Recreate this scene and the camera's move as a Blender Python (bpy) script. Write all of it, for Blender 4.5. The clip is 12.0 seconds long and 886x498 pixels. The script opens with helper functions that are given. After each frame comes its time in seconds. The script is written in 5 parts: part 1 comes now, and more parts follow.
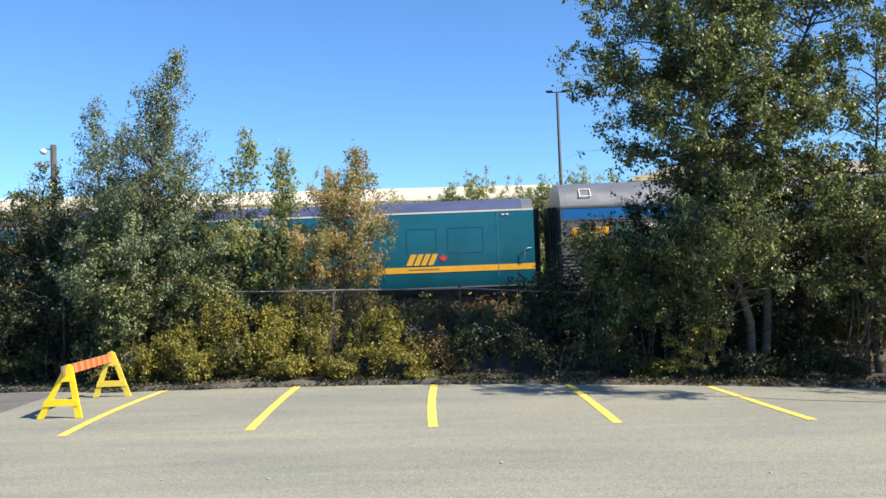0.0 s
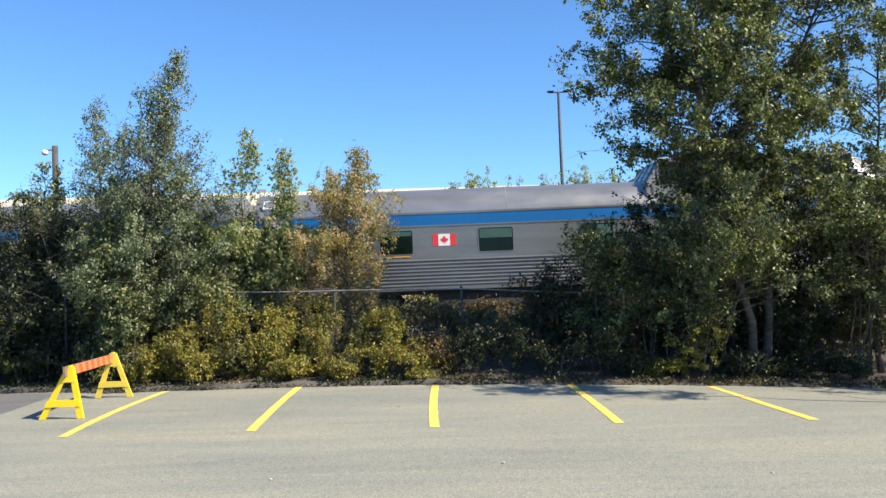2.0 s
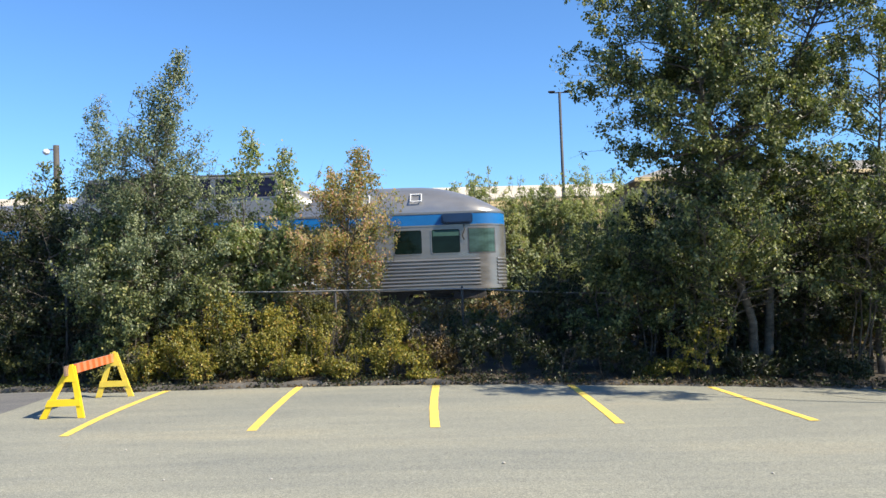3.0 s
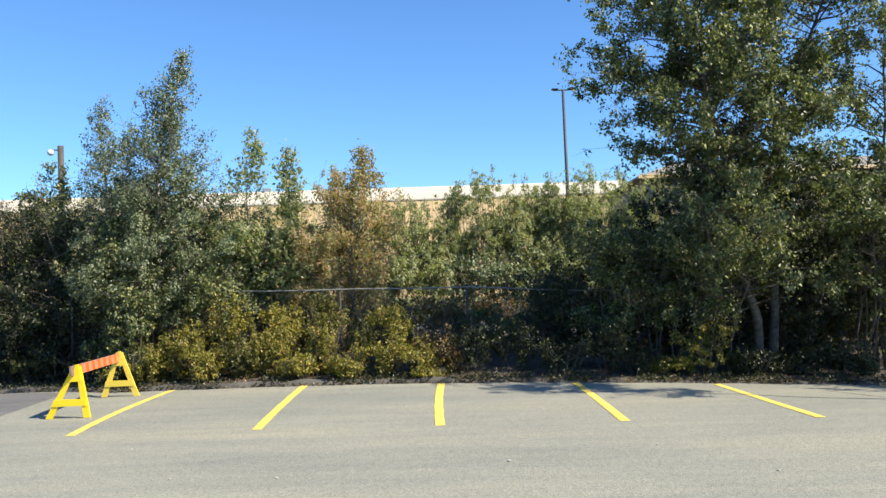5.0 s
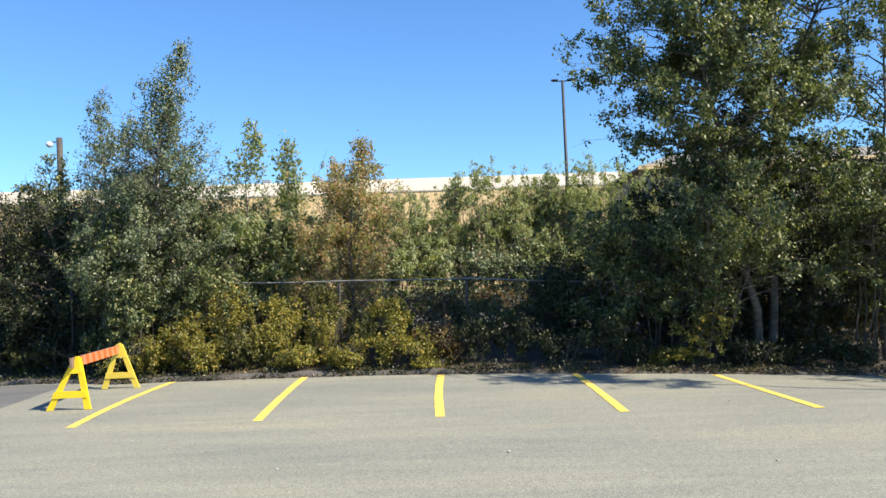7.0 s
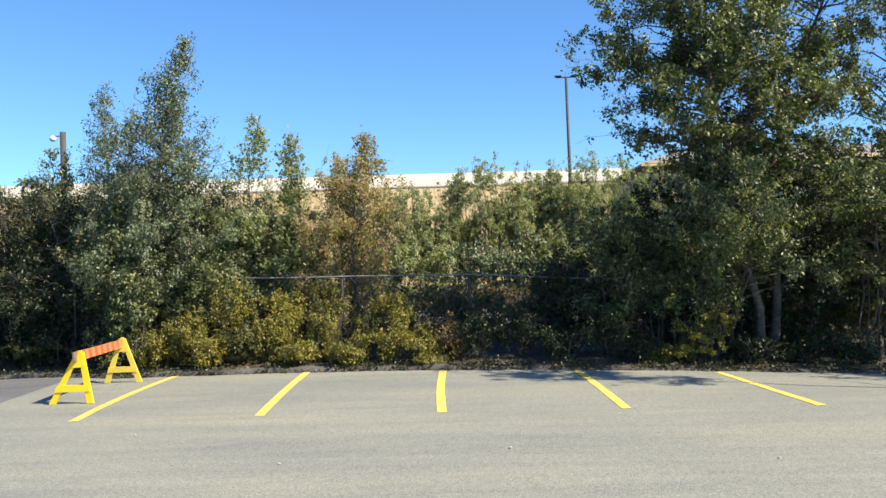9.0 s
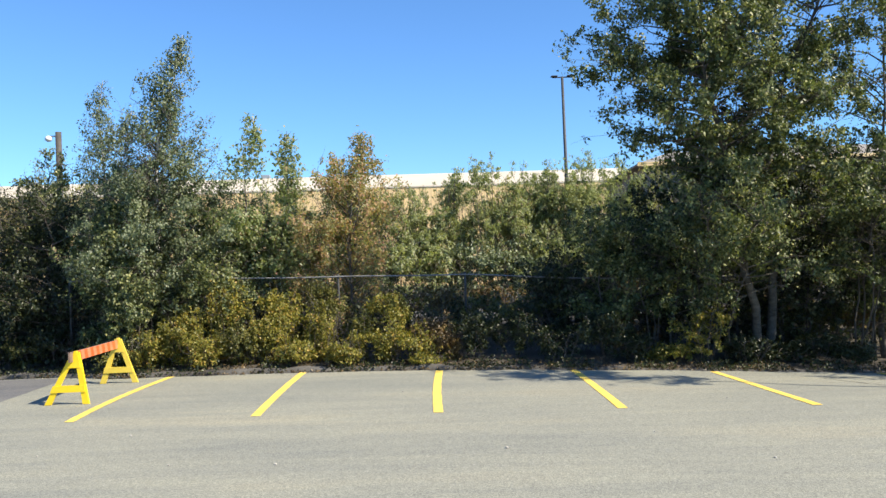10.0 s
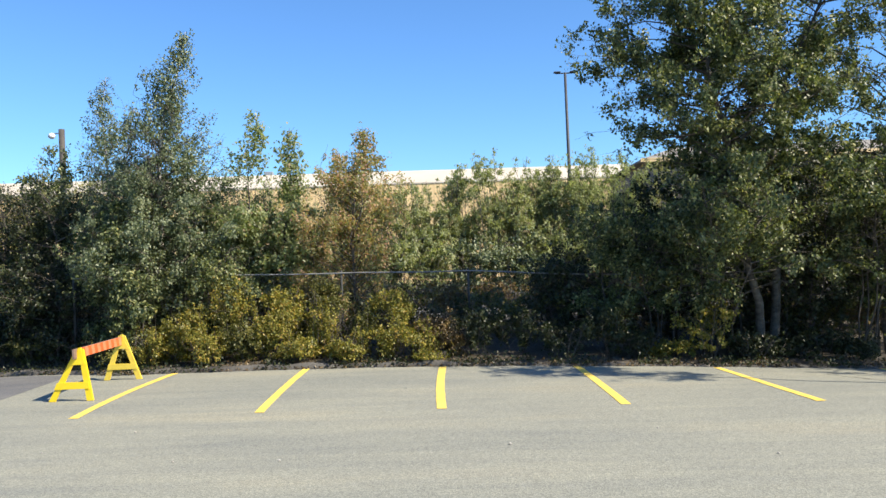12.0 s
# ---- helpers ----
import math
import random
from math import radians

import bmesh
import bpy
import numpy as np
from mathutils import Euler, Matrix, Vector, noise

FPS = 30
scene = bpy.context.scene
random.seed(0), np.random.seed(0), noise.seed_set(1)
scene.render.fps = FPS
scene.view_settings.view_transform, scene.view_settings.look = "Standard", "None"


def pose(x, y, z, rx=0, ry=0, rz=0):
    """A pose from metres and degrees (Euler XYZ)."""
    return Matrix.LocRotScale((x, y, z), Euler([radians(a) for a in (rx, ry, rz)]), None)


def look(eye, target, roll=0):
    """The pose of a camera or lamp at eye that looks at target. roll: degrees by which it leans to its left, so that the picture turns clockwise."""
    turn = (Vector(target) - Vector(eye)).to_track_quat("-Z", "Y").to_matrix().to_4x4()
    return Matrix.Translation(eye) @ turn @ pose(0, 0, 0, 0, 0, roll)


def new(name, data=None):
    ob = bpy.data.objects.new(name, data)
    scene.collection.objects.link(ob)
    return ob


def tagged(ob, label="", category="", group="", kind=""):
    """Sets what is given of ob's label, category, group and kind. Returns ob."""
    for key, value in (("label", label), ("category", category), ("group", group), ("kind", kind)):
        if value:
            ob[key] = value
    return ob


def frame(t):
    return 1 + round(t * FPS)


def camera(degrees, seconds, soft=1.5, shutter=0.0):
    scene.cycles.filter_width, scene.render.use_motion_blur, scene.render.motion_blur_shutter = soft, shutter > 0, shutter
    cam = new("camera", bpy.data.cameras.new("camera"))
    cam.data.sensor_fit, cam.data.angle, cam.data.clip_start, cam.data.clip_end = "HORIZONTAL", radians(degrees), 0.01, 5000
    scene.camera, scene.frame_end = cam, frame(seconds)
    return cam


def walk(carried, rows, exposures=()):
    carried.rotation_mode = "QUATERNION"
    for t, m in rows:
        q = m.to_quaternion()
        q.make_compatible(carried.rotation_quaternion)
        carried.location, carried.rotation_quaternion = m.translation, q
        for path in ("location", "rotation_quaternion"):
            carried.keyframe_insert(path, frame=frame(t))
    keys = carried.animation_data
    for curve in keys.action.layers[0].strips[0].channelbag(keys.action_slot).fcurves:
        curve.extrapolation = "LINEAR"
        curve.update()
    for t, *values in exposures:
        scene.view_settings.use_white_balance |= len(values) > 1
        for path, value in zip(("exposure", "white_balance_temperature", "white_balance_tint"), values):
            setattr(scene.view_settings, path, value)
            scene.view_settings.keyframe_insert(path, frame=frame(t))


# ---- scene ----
cam = camera(55.41, 12.0, soft=1.5)
EYE = (0.0, 0.0, 2.125)


def aim(yaw, pitch, roll):
    y, p = radians(yaw), radians(pitch)
    way = Vector((math.sin(y) * math.cos(p), math.cos(y) * math.cos(p), math.sin(p)))
    return look(EYE, Vector(EYE) + way, roll)


PATH = [
    (0, -0.152, 2.232, -2.178),
    (0.5, -0.140, 2.170, -2.229),
    (1, -0.037, 2.218, -2.215),
    (1.5, -0.080, 2.217, -2.233),
    (2, -0.248, 2.257, -2.249),
    (2.5, -0.257, 2.252, -2.181),
    (3, -0.307, 2.265, -2.153),
    (5, -0.592, 2.160, -2.445),
    (5.5, -0.498, 1.956, -2.501),
    (6, -0.490, 1.840, -2.647),
    (6.5, -0.622, 1.723, -2.670),
    (7, -0.591, 1.578, -2.537),
    (9, -0.779, 1.307, -2.272),
    (9.5, -0.785, 1.257, -2.289),
    (10, -0.532, 1.298, -2.317),
    (10.5, -0.552, 1.273, -2.410),
    (11, -0.633, 1.228, -2.483),
    (11.5, -0.817, 1.171, -2.464),
    (12, -0.749, 1.060, -2.413),
]
walk(cam, [(t, aim(*a)) for t, *a in PATH])

# ---- light ----
SUN_EL, SUN_AZ = 41.0, 114.0          # degrees; azimuth clockwise from +y
world = bpy.data.worlds.new("world")
scene.world = world
world.use_nodes = True
wn = world.node_tree.nodes
sky = wn.new("ShaderNodeTexSky")
sky.sky_type = "NISHITA"
sky.sun_disc = False
sky.sun_elevation, sky.sun_rotation = radians(SUN_EL), radians(SUN_AZ)
sky.air_density, sky.dust_density, sky.ozone_density = 1.0, 0.0, 4.0
wn["Background"].inputs["Strength"].default_value = 0.082
tint = wn.new("ShaderNodeMix")
tint.data_type, tint.blend_type = "RGBA", "MULTIPLY"
tint.inputs[0].default_value = 1.0
tint.inputs[7].default_value = (0.72, 1.03, 1.34, 1)   # a clear dry autumn sky
world.node_tree.links.new(sky.outputs["Color"], tint.inputs[6])
world.node_tree.links.new(tint.outputs[2], wn["Background"].inputs["Color"])

sun_data = bpy.data.lights.new("sun", "SUN")
sun_data.energy, sun_data.angle, sun_data.color = 5.0, radians(0.53), (1.0, 0.90, 0.73)
sun = new("sun", sun_data)
_e, _a = radians(SUN_EL), radians(SUN_AZ)
SUN_WAY = Vector((math.sin(_a) * math.cos(_e), math.cos(_a) * math.cos(_e), math.sin(_e)))
sun.matrix_world = look(SUN_WAY * 60, (0, 0, 0))
scene.view_settings.exposure = 0.94


# ---- materials ----
def ramp(nt, fac, stops):
    r = nt.nodes.new("ShaderNodeValToRGB")
    el = r.color_ramp.elements
    while len(el) < len(stops):
        el.new(0.5)
    for e, (p, c) in zip(el, stops):
        e.position, e.color = p, (*c, 1)
    nt.links.new(fac, r.inputs["Fac"])
    return r.outputs["Color"]


def mixed(nt, mode, fac, a, b):
    m = nt.nodes.new("ShaderNodeMix")
    m.data_type, m.blend_type = "RGBA", mode
    for sock, val in ((m.inputs[0], fac), (m.inputs[6], a), (m.inputs[7], b)):
        if hasattr(val, "is_output"):
            nt.links.new(val, sock)
        elif isinstance(val, (int, float)):
            sock.default_value = val
        else:
            sock.default_value = (*val, 1)
    return m.outputs[2]


def noise_at(nt, scale, detail=4, rough=0.6, stretch=None, space="Object"):
    co = nt.nodes.new("ShaderNodeTexCoord")
    n = nt.nodes.new("ShaderNodeTexNoise")
    n.inputs["Scale"].default_value, n.inputs["Detail"].default_value = scale, detail
    n.inputs["Roughness"].default_value = rough
    if stretch:
        mp = nt.nodes.new("ShaderNodeMapping")
        mp.inputs["Scale"].default_value = stretch
        nt.links.new(co.outputs[space], mp.inputs["Vector"])
        nt.links.new(mp.outputs["Vector"], n.inputs["Vector"])
    else:
        nt.links.new(co.outputs[space], n.inputs["Vector"])
    return n.outputs["Fac"]


def surface(name, low, high, scale=3.0, rough=0.7, metal=0.0, bump=0.0, bump_scale=60.0, fine=0.12, stretch=None, coat=0.0, rough_var=0.0):
    """A worn surface: broad stains from low to high, fine grain over them, relief."""
    m = bpy.data.materials.new(name)
    m.use_nodes = True
    nt = m.node_tree
    b = nt.nodes["Principled BSDF"]
    broad = noise_at(nt, scale, 5, 0.62, stretch)
    col = ramp(nt, broad, [(0.3, low), (0.7, high)])
    grain = noise_at(nt, bump_scale, 3, 0.7)
    g = ramp(nt, grain, [(0.25, (1 - fine,) * 3), (0.75, (1 + fine,) * 3)])
    nt.links.new(mixed(nt, "MULTIPLY", 1.0, col, g), b.inputs["Base Color"])
    b.inputs["Roughness"].default_value, b.inputs["Metallic"].default_value = rough, metal
    b.inputs["Coat Weight"].default_value = coat
    if rough_var:
        rv = ramp(nt, noise_at(nt, scale * 2.3, 4, 0.6, stretch), [(0.3, (rough - rough_var,) * 3), (0.7, (rough + rough_var,) * 3)])
        nt.links.new(rv, b.inputs["Roughness"])
    if bump:
        bp = nt.nodes.new("ShaderNodeBump")
        bp.inputs["Strength"].default_value, bp.inputs["Distance"].default_value = bump, 0.01
        nt.links.new(grain, bp.inputs["Height"])
        nt.links.new(bp.outputs["Normal"], b.inputs["Normal"])
    return m


def foliage(name, stops, glow=0.32, rough=0.42):
    """Leaves: each leaf has its own hue out of stops, light passes through."""
    m = bpy.data.materials.new(name)
    m.use_nodes = True
    nt = m.node_tree
    b = nt.nodes["Principled BSDF"]
    geo = nt.nodes.new("ShaderNodeNewGeometry")
    leafcol = ramp(nt, geo.outputs["Random Per Island"], stops)
    patch = ramp(nt, noise_at(nt, 1.6, 3), [(0.3, (0.78, 0.8, 0.78)), (0.7, (1.2, 1.18, 1.08))])
    col = mixed(nt, "MULTIPLY", 1.0, leafcol, patch)
    nt.links.new(col, b.inputs["Base Color"])
    b.inputs["Roughness"].default_value = rough
    b.inputs["Specular IOR Level"].default_value = 0.38
    tr = nt.nodes.new("ShaderNodeBsdfTranslucent")
    nt.links.new(mixed(nt, "MULTIPLY", 1.0, col, (1.25, 1.35, 0.6)), tr.inputs["Color"])
    mx = nt.nodes.new("ShaderNodeMixShader")
    mx.inputs["Fac"].default_value = glow
    nt.links.new(b.outputs[0], mx.inputs[1])
    nt.links.new(tr.outputs[0], mx.inputs[2])
    nt.links.new(mx.outputs[0], nt.nodes["Material Output"].inputs["Surface"])
    return m


def asphalt(name, dark, light, warm):
    m = bpy.data.materials.new(name)
    m.use_nodes = True
    nt = m.node_tree
    b = nt.nodes["Principled BSDF"]
    broad = noise_at(nt, 0.35, 5, 0.6, (0.45, 1.6, 1))
    col = ramp(nt, broad, [(0.3, dark), (0.55, light), (0.75, warm)])
    streak = ramp(nt, noise_at(nt, 1.1, 4, 0.65, (0.25, 2.4, 1)), [(0.3, (0.89, 0.90, 0.92)), (0.7, (1.09, 1.08, 1.04))])
    col = mixed(nt, "MULTIPLY", 1.0, col, streak)
    stones = nt.nodes.new("ShaderNodeTexVoronoi")
    stones.inputs["Scale"].default_value = 75
    co = nt.nodes.new("ShaderNodeTexCoord")
    nt.links.new(co.outputs["Object"], stones.inputs["Vector"])
    sp = nt.nodes.new("ShaderNodeSeparateColor")
    nt.links.new(stones.outputs["Color"], sp.inputs["Color"])
    chips = ramp(nt, sp.outputs["Red"], [(0.0, (0.70, 0.69, 0.68)), (0.5, (0.97, 0.97, 0.96)), (1.0, (1.32, 1.3, 1.25))])
    col = mixed(nt, "MULTIPLY", 1.0, col, chips)
    pale = ramp(nt, noise_at(nt, 16, 2, 0.5), [(0.7, (0, 0, 0)), (0.78, (1, 1, 1))])
    nt.links.new(mixed(nt, "MIX", mixed(nt, "MULTIPLY", 1.0, pale, (0.4, 0.4, 0.4)), col, (0.5, 0.48, 0.43)), b.inputs["Base Color"])
    b.inputs["Roughness"].default_value = 0.9
    bp = nt.nodes.new("ShaderNodeBump")
    bp.inputs["Strength"].default_value, bp.inputs["Distance"].default_value = 0.5, 0.006
    nt.links.new(stones.outputs["Distance"], bp.inputs["Height"])
    nt.links.new(bp.outputs["Normal"], b.inputs["Normal"])
    return m


def glass_dark(name, tint, rough=0.04):
    m = bpy.data.materials.new(name)
    m.use_nodes = True
    nt = m.node_tree
    b = nt.nodes["Principled BSDF"]
    col = ramp(nt, noise_at(nt, 2.2, 2, 0.5, (1, 1, 2.5)), [(0.35, tint), (0.65, tuple(c * 1.9 for c in tint))])
    nt.links.new(col, b.inputs["Base Color"])
    b.inputs["Roughness"].default_value, b.inputs["Specular IOR Level"].default_value = rough, 0.16
    return m


M = {}
M["asphalt"] = asphalt("aged_asphalt", (0.2, 0.206, 0.18), (0.25, 0.25, 0.205), (0.288, 0.271, 0.205))
M["asphalt_dark"] = asphalt("newer_asphalt", (0.10, 0.10, 0.105), (0.14, 0.14, 0.14), (0.17, 0.165, 0.155))
M["soil"] = surface("soil", (0.035, 0.028, 0.02), (0.10, 0.085, 0.06), 1.2, 0.95, bump=0.9, bump_scale=14, fine=0.35)
M["kerb"] = surface("broken_asphalt_kerb", (0.03, 0.027, 0.023), (0.125, 0.115, 0.1), 1.3, 0.92, bump=0.9, bump_scale=30, fine=0.3)
M["ballast"] = surface("ballast", (0.06, 0.057, 0.054), (0.17, 0.163, 0.15), 9, 0.95, bump=1.0, bump_scale=22, fine=0.4)
M["line"] = surface("yellow_road_paint", (0.72, 0.51, 0.09), (0.85, 0.63, 0.13), 5, 0.7, bump=0.4, bump_scale=90, fine=0.18)
M["yellow"] = surface("yellow_plastic", (0.80, 0.55, 0.012), (0.86, 0.62, 0.02), 4, 0.42, fine=0.05)
M["yellow_old"] = surface("faded_yellow_plastic", (0.62, 0.45, 0.05), (0.72, 0.54, 0.07), 4, 0.5, fine=0.08)
M["orange"] = surface("orange_sheeting", (0.55, 0.10, 0.03), (0.64, 0.14, 0.04), 6, 0.4, fine=0.06)
M["orange_pale"] = surface("pale_orange_sheeting", (0.62, 0.20, 0.10), (0.70, 0.25, 0.13), 6, 0.4, fine=0.06)
M["board"] = surface("weathered_board", (0.16, 0.10, 0.07), (0.26, 0.18, 0.13), 5, 0.8, bump=0.4, fine=0.2)
M["galv"] = surface("galvanised_steel", (0.30, 0.31, 0.31), (0.45, 0.46, 0.46), 8, 0.5, 0.8, fine=0.12)
M["old_rail"] = surface("dull_galvanised_rail", (0.13, 0.13, 0.13), (0.30, 0.30, 0.29), 2.5, 0.6, 0.3, fine=0.2)
M["wire"] = surface("weathered_wire", (0.05, 0.05, 0.05), (0.10, 0.10, 0.095), 8, 0.7, 0.5, fine=0.12)
M["pole_steel"] = surface("dark_pole_steel", (0.03, 0.033, 0.038), (0.05, 0.054, 0.06), 3, 0.6, 0.1)
M["pole_brown"] = surface("brown_pole", (0.05, 0.045, 0.04), (0.085, 0.075, 0.065), 3, 0.75, bump=0.3)
M["white"] = surface("white_housing", (0.72, 0.72, 0.7), (0.82, 0.82, 0.8), 3, 0.4)
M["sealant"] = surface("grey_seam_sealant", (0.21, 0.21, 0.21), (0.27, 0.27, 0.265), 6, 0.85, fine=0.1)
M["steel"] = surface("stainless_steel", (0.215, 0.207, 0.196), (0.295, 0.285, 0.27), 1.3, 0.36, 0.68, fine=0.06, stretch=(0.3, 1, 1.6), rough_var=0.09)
# the side steel again, with the roof's sky glare put into its colour
M["steel_glare"] = surface("stainless_with_glare", (0.29, 0.282, 0.267), (0.4, 0.39, 0.37), 1.0, 0.37, 0.68, fine=0.05, stretch=(0.4, 1, 1), rough_var=0.08)
M["steel_dark"] = surface("shadowed_steel", (0.06, 0.06, 0.065), (0.12, 0.12, 0.12), 4, 0.6, 0.4, fine=0.2)
# navy of the tail housing, its shade mixed into the colour
M["navy_shaded"] = surface("shaded_navy_enamel", (0.004, 0.02, 0.06), (0.006, 0.03, 0.09), 2.0, 0.4, fine=0.06)
# darker copy of the blue below, carrying the door recess's shade in its colour
M["blue_shaded"] = surface("shaded_blue_enamel", (0.002, 0.045, 0.15), (0.003, 0.06, 0.2), 1.0, 0.45, fine=0.06)
M["blue"] = surface("blue_enamel", (0.002, 0.105, 0.31), (0.003, 0.135, 0.385), 0.9, 0.45, fine=0.06)
M["teal"] = surface("teal_enamel", (0.003, 0.085, 0.125), (0.005, 0.125, 0.18), 0.7, 0.36, fine=0.06, coat=0.12)
M["teal_pale"] = surface("pale_teal_seam", (0.03, 0.16, 0.2), (0.05, 0.2, 0.24), 2.0, 0.4)
M["teal_roof"] = surface("slate_blue_roof", (0.05, 0.065, 0.14), (0.075, 0.09, 0.18), 0.8, 0.5, fine=0.08)
M["gold"] = surface("gold_enamel", (0.68, 0.34, 0.02), (0.78, 0.42, 0.03), 2, 0.35, fine=0.06)
M["cream"] = surface("cream_enamel", (0.62, 0.60, 0.52), (0.74, 0.72, 0.64), 2, 0.45)
M["red"] = surface("red_vinyl", (0.60, 0.03, 0.035), (0.70, 0.05, 0.05), 3, 0.4)
M["white_vinyl"] = surface("white_vinyl", (0.72, 0.72, 0.70), (0.82, 0.82, 0.80), 3, 0.4)
M["under"] = surface("grimy_underframe", (0.02, 0.019, 0.018), (0.055, 0.05, 0.045), 3, 0.85, bump=0.5, fine=0.3)
M["rubber"] = surface("black_rubber", (0.015, 0.015, 0.016), (0.03, 0.03, 0.03), 5, 0.7)
M["glass"] = glass_dark("tinted_window_glass", (0.002, 0.006, 0.005))
M["glass_pale"] = glass_dark("pale_window_glass", (0.03, 0.055, 0.05), 0.06)
M["glass_dome"] = glass_dark("dark_dome_glass", (0.008, 0.009, 0.02), 0.08)
# colour of the green reflection painted on the car windows
M["reflection_green"] = surface("green_glass_reflection", (0.02, 0.07, 0.058), (0.04, 0.11, 0.09), 3, 0.7)
M["rail"] = surface("rail_steel", (0.10, 0.08, 0.07), (0.2, 0.17, 0.15), 6, 0.45, 0.8)
M["tie"] = surface("creosoted_tie", (0.035, 0.028, 0.022), (0.09, 0.07, 0.055), 3, 0.9, bump=0.6, stretch=(1, 0.2, 1))
M["bark_birch"] = surface("white_birch_bark", (0.28, 0.25, 0.21), (0.74, 0.71, 0.65), 7, 0.8, bump=0.4, stretch=(1, 1, 2.6), fine=0.25)
M["bark_grey"] = surface("grey_birch_bark", (0.03, 0.028, 0.024), (0.13, 0.122, 0.105), 5, 0.85, bump=0.5, stretch=(1, 1, 2.6), fine=0.3)
M["bark"] = surface("grey_bark", (0.05, 0.042, 0.034), (0.14, 0.12, 0.10), 6, 0.9, bump=0.6, stretch=(1.5, 1.5, 0.5), fine=0.25)
M["wall_tan"] = surface("tan_cladding", (0.66, 0.47, 0.23), (0.74, 0.55, 0.29), 0.25, 0.7, fine=0.06)
M["fascia"] = surface("cream_roof_edge", (0.50, 0.44, 0.345), (0.57, 0.51, 0.41), 0.3, 0.6, fine=0.05)
M["shingle"] = surface("brown_grey_shingles", (0.20, 0.185, 0.165), (0.31, 0.285, 0.25), 0.8, 0.9, fine=0.2, bump_scale=9)
M["wall_dark"] = surface("taupe_wall", (0.17, 0.15, 0.125), (0.23, 0.2, 0.17), 0.5, 0.8)
M["stone"] = surface("pale_stone", (0.30, 0.28, 0.25), (0.5, 0.48, 0.43), 20, 0.9, bump=0.4)
# leaves
G = lambda *c: c
M["leaf_birch"] = foliage("birch_leaves", [(0.0, G(0.04, 0.055, 0.022)), (0.5, G(0.1, 0.124, 0.05)), (0.82, G(0.2, 0.225, 0.1)), (1.0, G(0.36, 0.34, 0.15))], 0.34)
M["leaf_silver"] = foliage("silvery_birch_leaves", [(0.0, G(0.052, 0.072, 0.036)), (0.5, G(0.13, 0.16, 0.088)), (0.82, G(0.24, 0.27, 0.165)), (1.0, G(0.36, 0.38, 0.26))], 0.34)
# dark greens with the thickets' shade put into the leaf colour
M["leaf_shaded"] = foliage("shaded_green_leaves", [(0.0, G(0.015, 0.022, 0.008)), (0.6, G(0.03, 0.04, 0.015)), (1.0, G(0.08, 0.088, 0.035))], 0.26)
M["leaf_maple"] = foliage("maple_leaves", [(0.0, G(0.16, 0.195, 0.09)), (0.6, G(0.26, 0.3, 0.15)), (0.9, G(0.37, 0.38, 0.22)), (1.0, G(0.48, 0.34, 0.24))], 0.5)
M["leaf_orange"] = foliage("turning_leaves", [(0.0, G(0.2, 0.23, 0.1)), (0.4, G(0.32, 0.29, 0.135)), (0.75, G(0.44, 0.31, 0.17)), (1.0, G(0.54, 0.29, 0.22))], 0.52)
M["leaf_yellow"] = foliage("yellow_green_leaves", [(0.0, G(0.11, 0.115, 0.025)), (0.4, G(0.2, 0.19, 0.04)), (0.85, G(0.33, 0.285, 0.065)), (1.0, G(0.44, 0.27, 0.07))], 0.38)
M["leaf_olive"] = foliage("olive_leaves", [(0.0, G(0.06, 0.065, 0.02)), (0.5, G(0.11, 0.115, 0.032)), (1.0, G(0.20, 0.175, 0.05))], 0.32)
M["leaf_brown"] = foliage("dry_brown_leaves", [(0.0, G(0.10, 0.065, 0.03)), (0.5, G(0.16, 0.105, 0.05)), (1.0, G(0.22, 0.16, 0.06))], 0.3)
M["leaf_litter"] = foliage("withered_leaf_litter", [(0.0, G(0.05, 0.035, 0.02)), (0.5, G(0.09, 0.062, 0.034)), (1.0, G(0.17, 0.115, 0.05))], 0.1)
M["leaf_aspen"] = foliage("aspen_leaves", [(0.0, G(0.19, 0.215, 0.11)), (0.5, G(0.31, 0.33, 0.175)), (1.0, G(0.48, 0.48, 0.29))], 0.52)
M["leaf_aspen_pale"] = foliage("pale_aspen_leaves", [(0.0, G(0.23, 0.225, 0.1)), (0.5, G(0.35, 0.325, 0.145)), (1.0, G(0.47, 0.42, 0.21))], 0.52)


# ---- building blocks ----
def mesh_of(bm, name, material, smooth=False):
    me = bpy.data.meshes.new(name)
    bm.normal_update()
    bm.to_mesh(me)
    bm.free()
    for mt in (material if isinstance(material, (list, tuple)) else [material]):
        me.materials.append(mt)
    if smooth:
        me.shade_smooth()
        if smooth == "edges":
            me.set_sharp_from_angle(angle=radians(38))
    return me


def part(name, bm, material, parent=None, label="", smooth=False, at=None):
    ob = new(name, mesh_of(bm, name, material, smooth))
    if parent is not None:
        ob.parent = parent
    if at is not None:
        ob.matrix_basis = at
    return tagged(ob, label)


def shared(name, me, parent, m):
    ob = new(name, me)
    ob.parent = parent
    ob.matrix_basis = m
    return ob


def thing(name, label, category, m=None, group="", kind=""):
    ob = new(name)
    ob.empty_display_size = 0.2
    if m is not None:
        ob.matrix_basis = m
    return tagged(ob, label, category, group, kind)


